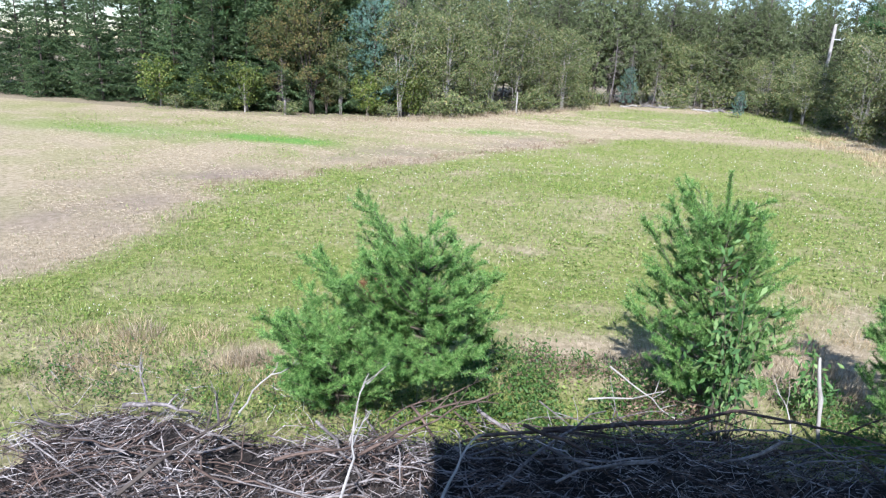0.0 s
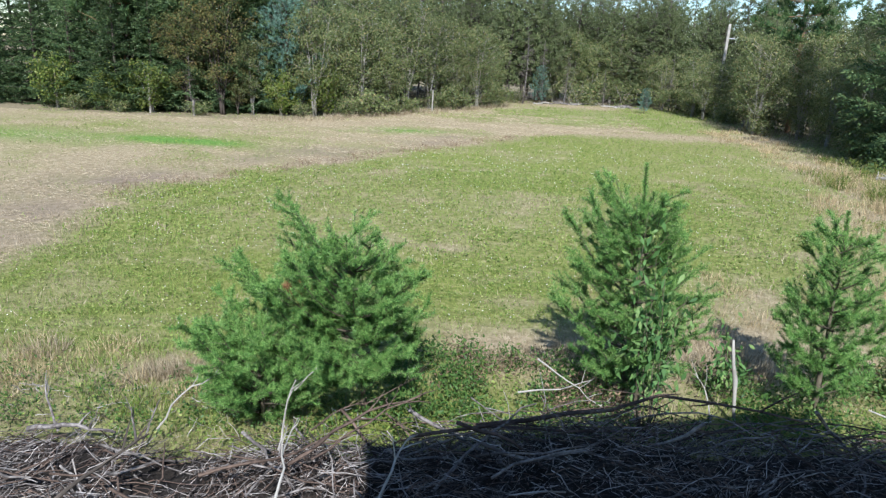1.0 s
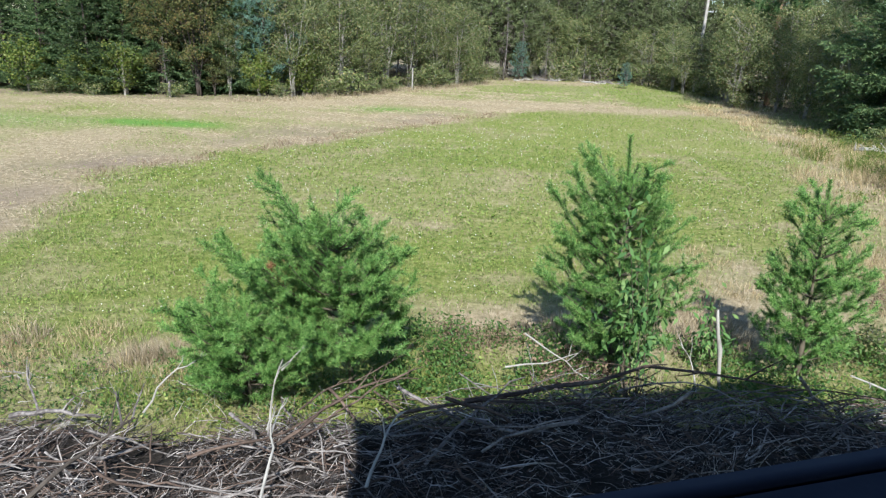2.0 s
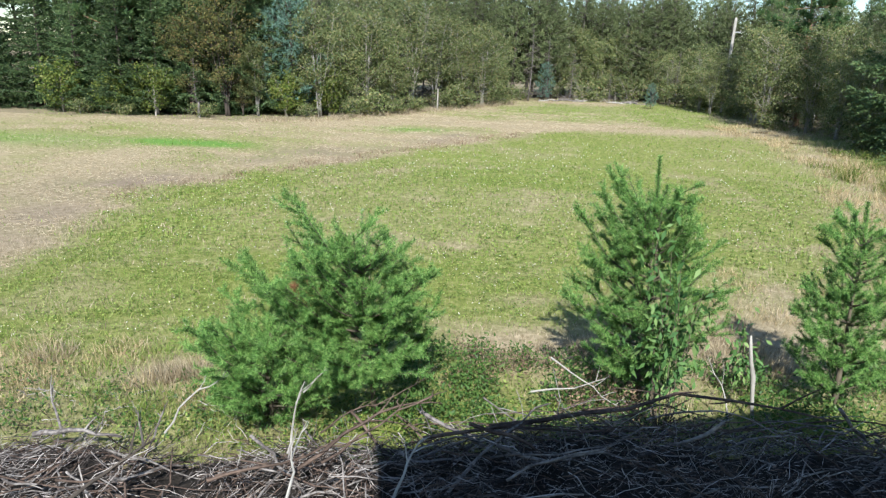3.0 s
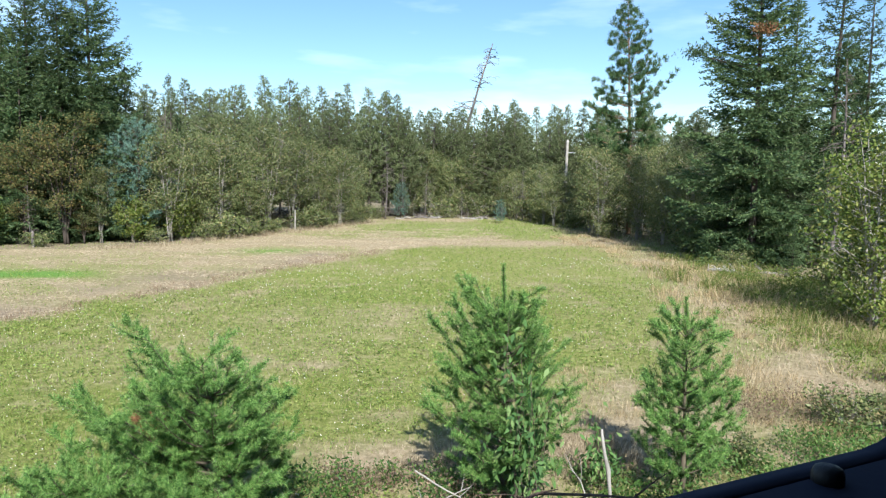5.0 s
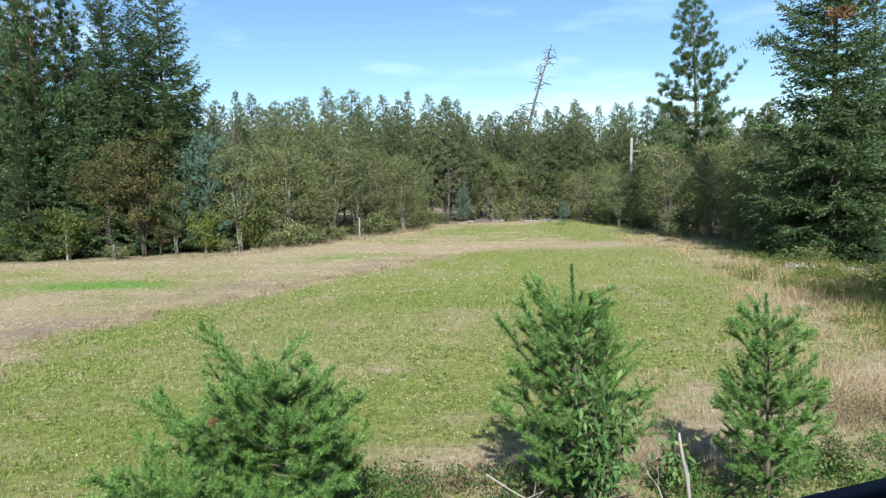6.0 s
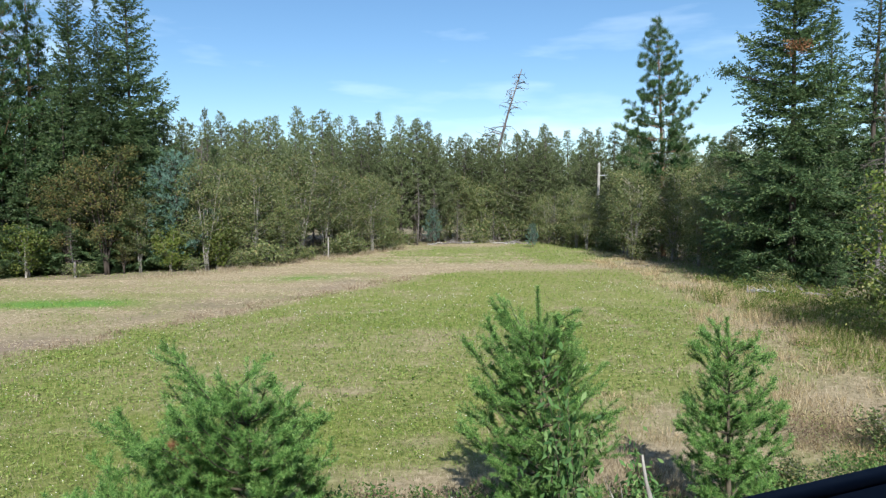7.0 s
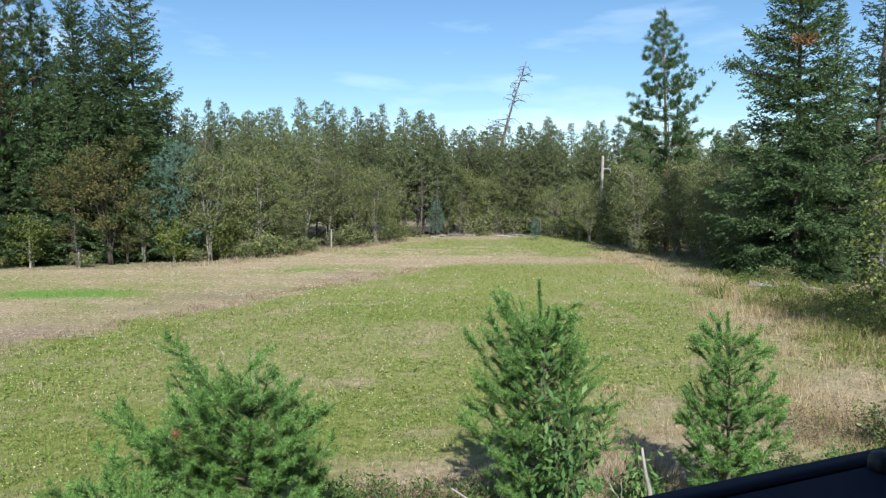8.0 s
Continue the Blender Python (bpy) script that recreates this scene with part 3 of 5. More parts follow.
# wood beside the straw strip
for x, y, h, k, w in ((-18.3, 43.8, 15.7, 3, 0.95), (-19.7, 43.2, 16.7, 3, 0.95), (-21.9, 43.6, 19.0, 3, 0.95), (-24.8, 41.0, 9.4, 0, 1.25), (-22.8, 45.6, 16.2, 1, 1.25), (-26.1, 48.0, 15.6, 0, 1.25), (-29.5, 42.5, 18.3, 1, 1.25),
                      (-27.4, 43.5, 19.6, 1, 1.25), (-33.4, 44.0, 19.0, 1, 1.25), (-17.2, 45.6, 11.0, 0, 1.2)):
    SPRUCES[k].plant(x, y, h, w)
for x, y, h in ((-24.8, 39.6, 9.4), (-23.1, 40.6, 9.0), (-21.5, 42.0, 11.5), (-17.2, 44.5, 9.0), (-20.2, 50.0, 10.8), (-28.0, 40.2, 8.5), (-18.6, 42.4, 8.5), (-31.0, 41.0, 9.5), (-14.8, 49.5, 8.2), (-35.5, 41.5, 10.5), (-11.0, 50.5, 6.5), (-20.3, 42.0, 9.5)):
    SPRUCES[2].plant(x, y, h, 1.1)
for x, y, h in ((-28.5, 46.0, 21.0), (-25.2, 44.4, 18.4), (-33.4, 50.0, 23.3), (-25.2, 41.6, 20.5)):
    REDS[1].plant(x, y, h)
for x, y, h in ((-15.3, 43.2, 7.4), (-16.6, 43.4, 6.4)):
    BLUES[0].plant(x, y, h, 1.15)
for x, y, h, k in ((-38.5, 43.0, 17.0, 0), (-42.0, 45.0, 18.0, 1), (-36.5, 46.5, 16.0, 0), (-46.0, 44.0, 16.5, 0), (-40.5, 40.5, 9.5, 2), (-44.5, 41.5, 10.5, 2), (-49.0, 42.0, 10.0, 2), (-33.5, 40.0, 8.5, 2), (-38.0, 39.8, 8.0, 2), (-52.0, 45.0, 15.0, 1)):
    SPRUCES[k].plant(x, y, h)
# the far wood
FAR = ((-22.2, 60, 13.4), (-22.8, 67, 13.3), (-19.3, 61, 13.2), (-19.5, 68, 13.1), (-15.8, 62, 11.6), (-14.7, 69, 12.9), (-11.3, 63, 12.9), (-10.0, 70, 13.5),
       (-7.8, 66, 12.4), (-7.2, 71, 13.1), (-5.3, 67, 12.0), (-4.2, 72, 13.6), (-2.3, 70, 12.9), (-0.9, 71, 12.8), (0.7, 72, 12.6), (1.6, 73, 11.4), (4.5, 75, 11.6))
for i, (x, y, h) in enumerate(FAR):
    JACKS[i % 3].plant(x, y, h, 1.15)
for i, (x, y, h) in enumerate(((5.2, 77, 10.4), (8.1, 78, 11.8), (8.9, 74, 11.6), (13.1, 73, 12.4), (14.4, 76, 11.8), (17.7, 72, 11.5), (17.8, 68, 11.4), (22.1, 72, 11.3), (25.7, 66, 10.0), (25.3, 60, 9.2), (31.0, 67, 10.0), (40.8, 61, 9.3), (48.8, 68, 9.3), (47.6, 62, 9.3), (36.0, 58, 9.6), (30.0, 56, 9.0), (11.0, 79, 12.0), (20.0, 64, 9.5), (54, 64, 9.0))):
    JACKS[i % 3].plant(x, y, h)
for i, (x, y, h) in enumerate(((3.2, 79, 11.6), (6.6, 75.5, 11.0), (10.4, 75, 11.6), (11.8, 77, 12.2), (12.0, 72.5, 10.8), (15.6, 73.5, 11.8), (16.6, 69.5, 10.4), (19.6, 69, 11.2), (21.0, 66, 10.4), (23.4, 68.5, 10.8), (7.4, 81, 12.2), (14.0, 81, 13.0), (18.5, 79, 12.6), (28.0, 62, 10.2))):
    JACKS[i % 3].plant(x, y, h, 1.3)
# ranks behind, closing the wood
for i in range(56):
    x = -34 + i * 1.6 + rng.uniform(-0.8, 0.8)
    y = 76 + 3.2 * (i % 3) + rng.uniform(-1, 1) + (6 if 4 < x < 22 else 0)
    JACKS[i % 3].plant(x, y, rng.uniform(11.2, 13.6) if x < 2 else rng.uniform(9.8, 12.2), 1.25)
for i in range(14):
    JACKS[i % 3].plant(-40 + i * 2.6 + rng.uniform(-0.7, 0.7), 55 + rng.uniform(-2, 3) + max(0, i - 7) * 1.2, rng.uniform(10.0, 12.0), 1.1)
# wood on the other side
for x, y, h in ((20.5, 45.0, 8.0), (20.5, 40.5, 7.0), (20.8, 49.0, 7.5), (17.6, 34.5, 6.4), (17.6, 28.5, 2.3), (19.5, 36, 8.0), (22.5, 40.0, 9.0), (20.5, 31.0, 6.0), (24.5, 34.5, 9.0)):
    SPRUCES[2].plant(x, y, h)
big_spruce = SPRUCES[3].plant(17.9, 32.5, 20.5)


def spray_patch(tree, centre, spread, n, mat, name, label, bough=None):
    """Needle sprays round one place of a tree, and the bough that bears them."""
    back = tree.matrix_basis.inverted()
    sh = Shape()
    p = np.array(centre) + rng.normal(0, 1, (n, 3)) * spread
    spikes(sh, np.array([back @ Vector(q) for q in p]), rng.normal(0, 0.6, (n, 3)) + UP * 0.3, rng.normal(0, 1, (n, 3)), 0.16 * rng.uniform(0.7, 1.3, n), 0.06)
    holder = tree
    if bough:
        holder = part("bough", tube(Shape(), [back @ Vector(q) for q in bough], np.linspace(0.05, 0.012, len(bough)), 5), BARK_DARK, tree, "long bare bough with a tufted tip")
    part(name, sh, mat, holder, label)


spray_patch(big_spruce, (14.55, 32.4, 10.1), (0.32, 0.3, 0.16), 420, NEEDLE_SPRUCE, "tip_sprays", "", [(17.8, 32.5, 9.3), (16.6, 32.45, 9.6), (15.4, 32.4, 9.85), (14.3, 32.4, 10.15)])
spray_patch(big_spruce, (16.9, 30.6, 10.9), (0.3, 0.2, 0.18), 260, NEEDLE_DEAD, "dead_sprays", "reddish brown dead sprays")
spray_patch(big_spruce, (18.9, 31.0, 13.4), (0.4, 0.25, 0.16), 260, NEEDLE_DEAD, "dead_sprays", "reddish brown dead sprays")
SPRUCES[0].plant(20.6, 34.4, 13.8, 1.3)
SPRUCES[1].plant(22.3, 33.5, 18.5)
SPRUCES[1].plant(25.0, 34.5, 16.0)
REDS[0].plant(17.8, 50.0, 17.5)
REDS[0].plant(27.5, 40.0, 13.0)
for i, (x, y, h) in enumerate(((22.0, 58.0, 9.5), (24.0, 53.0, 9.5), (20.5, 68.0, 11.0), (27.5, 51.0, 9.2), (21.5, 53.5, 8.0))):
    JACKS[i % 3].plant(x, y, h, 1.25)
for i in range(9):
    JACKS[i % 3].plant(24 + i * 3.0 + rng.uniform(-1, 1), 44 + rng.uniform(-3, 6) + i * 0.8, rng.uniform(8.0, 10.0), 1.1)
# unseen wood added behind the blind: closes the clearing and cuts sky light
for i in range(16):
    JACKS[i % 3].plant(-52 + i * 6.6 + rng.uniform(-1, 1), -30 - 5 * (i % 2) + rng.uniform(-1.5, 1.5), rng.uniform(12, 15), 1.5)
# young blue-green tree at the end of the field
BLUES[0].plant(9.9, 61.5, 2.2, 0.9)
BLUES[0].plant(0.9, 67.5, 3.6, 0.9)

# ---- leafy trees and bushes ----


def leafy_tree(h, spread, leaves, stems=3, leaf=0.13, bare=0.25):
    """Thin stems, twigs and leaves in loose clumps with gaps between."""
    wood, green = Shape(), Shape()
    tips = []
    for s in range(stems):
        az = s * 6.283 / stems + rng.normal(0, 0.5) if stems > 1 else 0.3
        lean = spread * rng.uniform(0.15, 0.55) if stems > 1 else 0.15
        top = np.array([math.cos(az) * lean, math.sin(az) * lean, h * rng.uniform(0.62, 0.97)])
        t = np.linspace(0, 1, 8)
        line = np.stack([top[0] * t ** 1.3, top[1] * t ** 1.3, top[2] * t], 1) + np.cumsum(rng.normal(0, 0.03 * h / 6, (8, 3)), 0) * [1, 1, 0]
        line[0] = [math.cos(az) * 0.1, math.sin(az) * 0.1, -0.15]
        tube(wood, line, np.linspace(0.0095 * h, 0.007, 8), 5)
        tips.append((line[-1], 1.0))
        for k in range(int(7 + 1.6 * h)):
            q = rng.uniform(bare, 0.98)
            p = np.array([np.interp(q, t, line[:, c]) for c in range(3)])
            a2, ln = rng.uniform(0, 6.28), spread * rng.uniform(0.3, 0.85) * (1.05 - 0.75 * abs(q - 0.5))
            d = np.array([math.cos(a2), math.sin(a2), rng.uniform(0.25, 1.0)])
            end = p + d * ln
            mid = p + d * ln * 0.5 + [0, 0, -0.05 * ln]
            tube(wood, [p, mid, end], [0.0035 * h * 0.7, 0.0025 * h * 0.7, 0.004], 3)
            tips.append((end, rng.uniform(0.5, 1.3)))
            if rng.random() < 0.6:
                tips.append((p + (end - p) * rng.uniform(0.4, 0.8) + rng.normal(0, 0.1 * spread, 3) * [1, 1, 0.8], rng.uniform(0.3, 0.9)))
    weight = np.array([w for _, w in tips])
    pick = rng.choice(len(tips), leaves, p=weight / weight.sum())
    core = np.array([e for e, _ in tips])[pick]
    size = (0.055 * spread + 0.05) * (0.6 + 0.8 * weight / 1.3)[pick][:, None]
    p = core + rng.normal(0, 1, (leaves, 3)) * size * [1.15, 1.15, 0.8]
    p[:, 2] = np.maximum(p[:, 2], 0.12)
    d = rng.normal(0, 0.7, (leaves, 3)) + [0, 0, -0.25]
    ln = leaf * rng.uniform(0.6, 1.3, leaves)
    blades(green, p, d, rng.normal(0, 1, (leaves, 3)) + [0, 0, 0.0], ln, ln * 0.62, 0.42)
    return wood, green


ALDERS = [Stock("leafy_tree", 6.5, lambda: leafy_tree(6.5, 2.0, 8500, 5, 0.115), BARK_PALE, LEAF_OLIVE, "olive green leafy tree with thin pale stems", "leafy trees along the field"),
          Stock("leafy_tree", 6.0, lambda: leafy_tree(6.0, 2.3, 8500, 6, 0.115, 0.12), BARK_PALE, LEAF_OLIVE, "bushy olive green tree with many stems", "leafy trees along the field"),
          Stock("leafy_tree", 7.9, lambda: leafy_tree(7.9, 2.3, 7000, 5, 0.115, 0.25), BARK_DARK, LEAF_BROWN, "sparse leafy tree with browning leaves and dark stems", "leafy trees along the field"),
          Stock("bush", 3.2, lambda: leafy_tree(3.2, 1.5, 3600, 5, 0.13, 0.08), BARK_PALE, LEAF_YELLOW, "low yellow-green bush in front of the wood", "bushes along the field"),
          Stock("bush", 1.3, lambda: leafy_tree(1.3, 0.9, 1500, 6, 0.1, 0.02), BARK_PALE, LEAF_OLIVE, "low scrubby olive bush at the field edge", "low scrub"),]
for x, y, h, k in ((-18.5, 40.4, 7.9, 2), (-20.8, 40.6, 6.6, 2), (-22.5, 39.4, 3.2, 3), (-15.4, 42.0, 3.0, 3), (-12.6, 44.6, 4.9, 1), (-13.4, 42.6, 3.8, 0), (-11.1, 45.6, 6.5, 0), (-9.0, 51.0, 7.6, 0),
                   (-7.8, 54.5, 6.9, 0), (-4.3, 58.0, 6.3, 1), (-9.8, 47.5, 4.9, 0), (-6.1, 57.5, 5.0, 1), (-17.0, 41.4, 4.4, 0), (-25.1, 39.4, 3.0, 3), (-13.0, 43.4, 3.4, 3),
                   (-10.3, 48.8, 6.2, 1), (-12.6, 46.2, 5.4, 0), (-3.4, 61.0, 4.6, 1), (-17.8, 41.0, 3.0, 2), (-12.0, 53.0, 8.0, 0), (-28.5, 39.2, 3.4, 3), (-7.0, 60.0, 7.0, 1), (-5.6, 62.5, 6.5, 0)):
    ALDERS[k].plant(x, y, h)
for x, y, h, k in ((15.5, 60.5, 4.6, 1), (16.9, 61.5, 4.8, 0), (14.6, 47.0, 6.0, 1), (15.2, 50.0, 6.2, 0), (17.6, 47.0, 6.3, 0), (15.7, 53.0, 4.8, 1), (13.8, 61.0, 5.2, 1), (14.0, 58.0, 4.3, 0), (17.0, 41.5, 4.6, 1), (4.2, 73, 7.0, 0), (8.3, 74, 6.4, 1), (2.4, 72, 4.4, 1), (6.3, 73, 6.0, 0), (11.6, 71, 5.0, 0), (19.0, 44.0, 5.0, 0), (16.6, 45.0, 4.6, 1), (12.6, 68, 4.8, 1), (18.2, 39.0, 5.0, 1), (18.6, 49.5, 6.4, 0), (18.8, 42.5, 5.6, 0), (17.8, 36.6, 3.6, 1)):
    ALDERS[k].plant(x, y, h)
for x, y, h in ((-11.6, 43.6, 1.2), (-9.4, 47.0, 1.3), (-8.4, 49.5, 1.1), (-7.0, 53.0, 1.4), (-5.2, 56.0, 1.2), (-2.8, 60.0, 1.0), (15.2, 55.5, 1.6), (15.0, 46.5, 1.0), (16.5, 37.0, 1.2), (16.0, 30.5, 0.9), (17.5, 25.0, 1.5),
                (-14.0, 42.0, 0.9), (-1.4, 67.5, 1.3), (4.8, 70.2, 2.4), (9.2, 70.6, 2.5), (13.6, 65.8, 2.3), (15.2, 63.0, 2.4), (-2.6, 63.0, 1.6), (16.0, 57.5, 2.2), (16.6, 50.5, 2.0), (17.2, 37.5, 2.0), (-10.6, 45.0, 1.8), (-6.2, 54.6, 1.9), (-19.5, 39.2, 0.9), (-24.0, 38.4, 0.8), (-27.0, 38.6, 1.0), (6.0, 69.5, 1.3)):
    ALDERS[4].plant(x, y, h, 1.3)
for x, y, h in ((7.4, 10.2, 0.75), (8.3, 9.9, 0.7), (5.05, 8.9, 0.5), (9.6, 10.6, 0.9), (10.5, 12.4, 0.8)):
    ALDERS[4].plant(x, y, h, 1.2, "low dark green bush in rough grass")
BIRCH = Stock("leafy_tree", 6.0, lambda: leafy_tree(6.0, 2.2, 9000, 8, 0.12, 0.04), BARK_PALE, LEAF_YELLOW, "loose grey-green leafy tree beside tall weeds", "leafy trees along the field")
BIRCH.plant(13.3, 17.6, 5.6, 1.2)
BIRCH.plant(15.6, 19.5, 5.2)

# ---- standing and lying dead wood ----


def bare_tree(h=7.0):
    """A dead pine that has kept its grey lower boughs and twigs."""
    wood, twigs = Shape(), Shape()
    line = trunk_line(h, 0.15)
    line[0, 2] = -0.15
    tube(wood, line, np.linspace(0.09, 0.012, len(line)), 6)
    for z in rng.uniform(0.06 * h, 0.97 * h, 60):
        az, ln = rng.uniform(0, 6.28), 1.7 * (1.05 - z / h) ** 0.6 * rng.uniform(0.35, 1)
        d = np.array([math.cos(az), math.sin(az), rng.uniform(-0.35, 0.25)])
        p = along(line, np.array([z]))[0]
        tube(twigs, [p, p + d * ln * 0.5, p + d * ln - UP * 0.15 * ln], [0.022, 0.014, 0.006], 3)
        for _ in range(4):
            e = p + d * ln * rng.uniform(0.3, 0.95)
            tube(twigs, [e, e + rng.normal(0, 0.28, 3) * ln - UP * 0.06], [0.011, 0.005], 3)
    return wood, twigs


SNAGS = Stock("dead_tree", 7.0, bare_tree, WOOD_GREY, BARK_GREY, "bare grey dead pine with brittle twigs at the wood edge", "dead pines")
for x, y, h in ((-0.6, 67.0, 4.2), (1.3, 68.6, 6.0), (3.4, 69.0, 4.5), (7.2, 69.6, 3.6), (13.0, 67.0, 5.0), (-14.2, 45.8, 8.4), (-9.0, 55.5, 9.0), (-6.0, 64.5, 8.0), (17.4, 25.8, 8.8), (19.2, 55.0, 11.5), (-20.2, 40.0, 3.6)):
    SNAGS.plant(x, y, h, 1.0 if h < 8.5 else 0.8)


def build_snag():
    top = thing("dead_tree", pose(6.6, 80.0, 0), "tall bare grey dead tree leaning above the far wood", "dead tree")
    sh = Shape()
    t = np.linspace(0, 1, 10)
    line = np.stack([4.9 * t ** 1.25, -0.6 * t, 19.4 * t - 0.2], 1) + np.cumsum(rng.normal(0, 0.04, (10, 3)), 0)
    tube(sh, line, np.linspace(0.3, 0.05, 10), 7)
    part("trunk", sh, WOOD_GREY, top)
    twigs = Shape()
    for k in range(70):
        q = 0.4 + 0.59 * rng.random() ** 0.8
        p = np.array([np.interp(q, t, line[:, c]) for c in range(3)])
        az, ln = rng.uniform(0, 6.28), (1.12 - q) ** 0.8 * rng.uniform(1.4, 5.2)
        d = np.array([math.cos(az), math.sin(az), rng.uniform(-0.1, 0.45)])
        mid = p + d * ln * 0.5
        end = p + d * ln - UP * rng.uniform(0.0, 0.5) * ln
        tube(twigs, [p, mid, end], [0.045, 0.032, 0.015], 3)
        for _ in range(4):
            e = mid + (end - mid) * rng.uniform(-0.3, 1)
            tube(twigs, [e, e + rng.normal(0, 0.2, 3) * ln * [1, 1, 0.7] - UP * 0.08 * ln], [0.022, 0.01], 3)
    tagged(part("bare_bough_work", twigs, WOOD_GREY, top, "bare grey boughs and twigs"), kind="stuff")


def build_pole():
    top = thing("utility_pole", pose(16.4, 64.0, 0, 0, 1.2, 0), "pale weathered wooden utility pole with a short bracket", "pole")
    sh = tube(Shape(), [(0, 0, -0.3), (0, 0, 2), (0.02, 0, 5), (0.03, 0, 7.6), (0.03, 0, 7.75)], [0.16, 0.15, 0.13, 0.12, 0.08], 10)
    part("post", sh, WOOD_WHITE, top, smooth=True)
    arm = box(Shape(), (0.1, -0.03, 6.55), (0.62, 0.03, 6.61), 0.008)
    part("bracket", arm, STEEL, top, "grey bracket")
    ins = tube(Shape(), [(0.57, 0, 6.605), (0.57, 0, 6.65), (0.57, 0, 6.7), (0.57, 0, 6.74)], [0.02, 0.04, 0.035, 0.015], 8)
    part("insulator", ins, WOOD_WHITE, top, smooth=True)


def post_at(x, y, h, r, lean, mat, label, name="fence_post"):
    top = thing(name, pose(x, y, float(relief(x, y)), lean, lean * 0.6, 0), label, "post", "old posts" if name == "fence_post" else "")
    z = np.linspace(-0.15, h, 6)
    sh = tube(Shape(), np.stack([rng.normal(0, r * 0.15, 6), rng.normal(0, r * 0.15, 6), z], 1), r * np.array([1.1, 1, 0.95, 0.95, 0.9, 0.75]), 8)
    part("shaft", sh, mat, top)
    return top


build_snag()
build_pole()
post_at(-7.15, 51.6, 1.6, 0.06, 0.5, WOOD_WHITE, "weathered pale fence post in front of bushes")
post_at(-19.6, 38.9, 0.9, 0.08, 3, WOOD_GREY, "short pale broken birch stub at the wood edge")
post_at(-22.4, 39.0, 2.0, 0.055, -3, BARK_PALE, "pale dead birch stem at the wood edge")


def stake():
    top = thing("stake", pose(2.62, 7.62, 0.0, 0, -4, 0), "bleached bare stick standing upright in the weeds", "stick")
    z = np.array([0, 0.2, 0.45, 0.62, 0.8, 1.0, 1.12])
    off = np.array([0.08, 0.05, 0.04, 0.035, 0.0, -0.02, -0.025])
    part("shaft", tube(Shape(), np.stack([off, 0 * z, z - 0.05], 1), [0.022, 0.022, 0.024, 0.03, 0.022, 0.02, 0.012], 8), WOOD_WHITE, top, smooth=True)


stake()


def fallen(x, y, turn, ln, r, mat, label):
    top = thing("fallen_log", pose(x, y, float(relief(x, y)) + r * 0.75, 0, rng.uniform(-3, 3), turn), label, "log", "fallen logs")
    t = np.linspace(-0.5, 0.5, 7)
    line = np.stack([t * ln, rng.normal(0, 0.04, 7), 0.06 * np.sin(t * 7) + rng.normal(0, 0.015, 7)], 1)
    part("stem", tube(Shape(), line, np.linspace(r, r * 0.55, 7), 8), mat, top)
    for k in range(6):
        p = line[int(rng.integers(2, 7))]
        d = np.array([rng.normal(0.4, 0.5), rng.normal(0, 0.6), rng.uniform(0.15, 0.9)])
        part("branch_stub", tube(Shape(), [p, p + d * 0.15 * ln ** 0.5, p + d * 0.3 * ln ** 0.5 + [0.05, 0, 0]], [r * 0.3, r * 0.2, r * 0.08], 4), mat, top)


fallen(15.0, 28.3, 155, 2.4, 0.12, WOOD_WHITE, "bleached fallen log in rough grass")
fallen(16.6, 27.4, 170, 2.6, 0.1, WOOD_GREY, "grey fallen log in rough grass")
for x, y, a, ln in ((2.2, 67.0, 10, 3.5), (3.6, 67.6, 160, 3.0), (8.6, 67.2, 20, 3.2), (9.6, 66.6, 150, 2.6), (1.2, 66.5, 35, 2.2), (8.0, 66.4, 175, 2.8), (5.2, 68.4, 8, 3.0)):
    fallen(x, y + 1.2, a, ln * 0.8, rng.uniform(0.07, 0.12), WOOD_WHITE if rng.random() < 0.35 else WOOD_GREY, "bleached fallen log among brush at the wood edge")

# ---- the brush pile below the blind ----


def pile_height(x, y):
    along_x = step(-6.4, -3.6, x) * step(6.8, 4.4, x)
    back = np.interp(x, [-6, -3, -1.5, -0.5, 1, 4], [5.6, 5.7, 5.95, 6.35, 6.55, 6.85]) + 0.12 * np.sin(x * 2.3)
    ridge = step(back + 0.35, back - 0.55, y) * step(2.6, 4.0, y)
    return np.interp(x, [-6, -4.2, -3, -1.6, -0.4], [0.4, 0.5, 0.72, 0.92, 1.0]) * along_x * ridge * (0.42 + 0.16 * np.sin(x * 0.9 + 1) + 0.16 * (lumpy(x, y, 0.8, 41) - 0.3)) + 0.24 * along_x * ridge * step(-0.8, 1.2, x) * step(3.5, 5.2, y)


def twig_line(x, y, z, turn, tilt, ln, bend, n=6):
    t = np.linspace(-0.5, 0.5, n)
    d = np.array([math.cos(turn) * math.cos(tilt), math.sin(turn) * math.cos(tilt), math.sin(tilt)])
    s = np.array([-math.sin(turn), math.cos(turn), 0])
    wave = np.cumsum(rng.normal(0, bend, n)) * ln
    lift = np.cumsum(rng.normal(0, bend, n)) * ln
    return np.array([x, y, z]) + d * (t * ln)[:, None] + s * (wave - wave.mean())[:, None] + UP * (lift - lift.mean())[:, None]


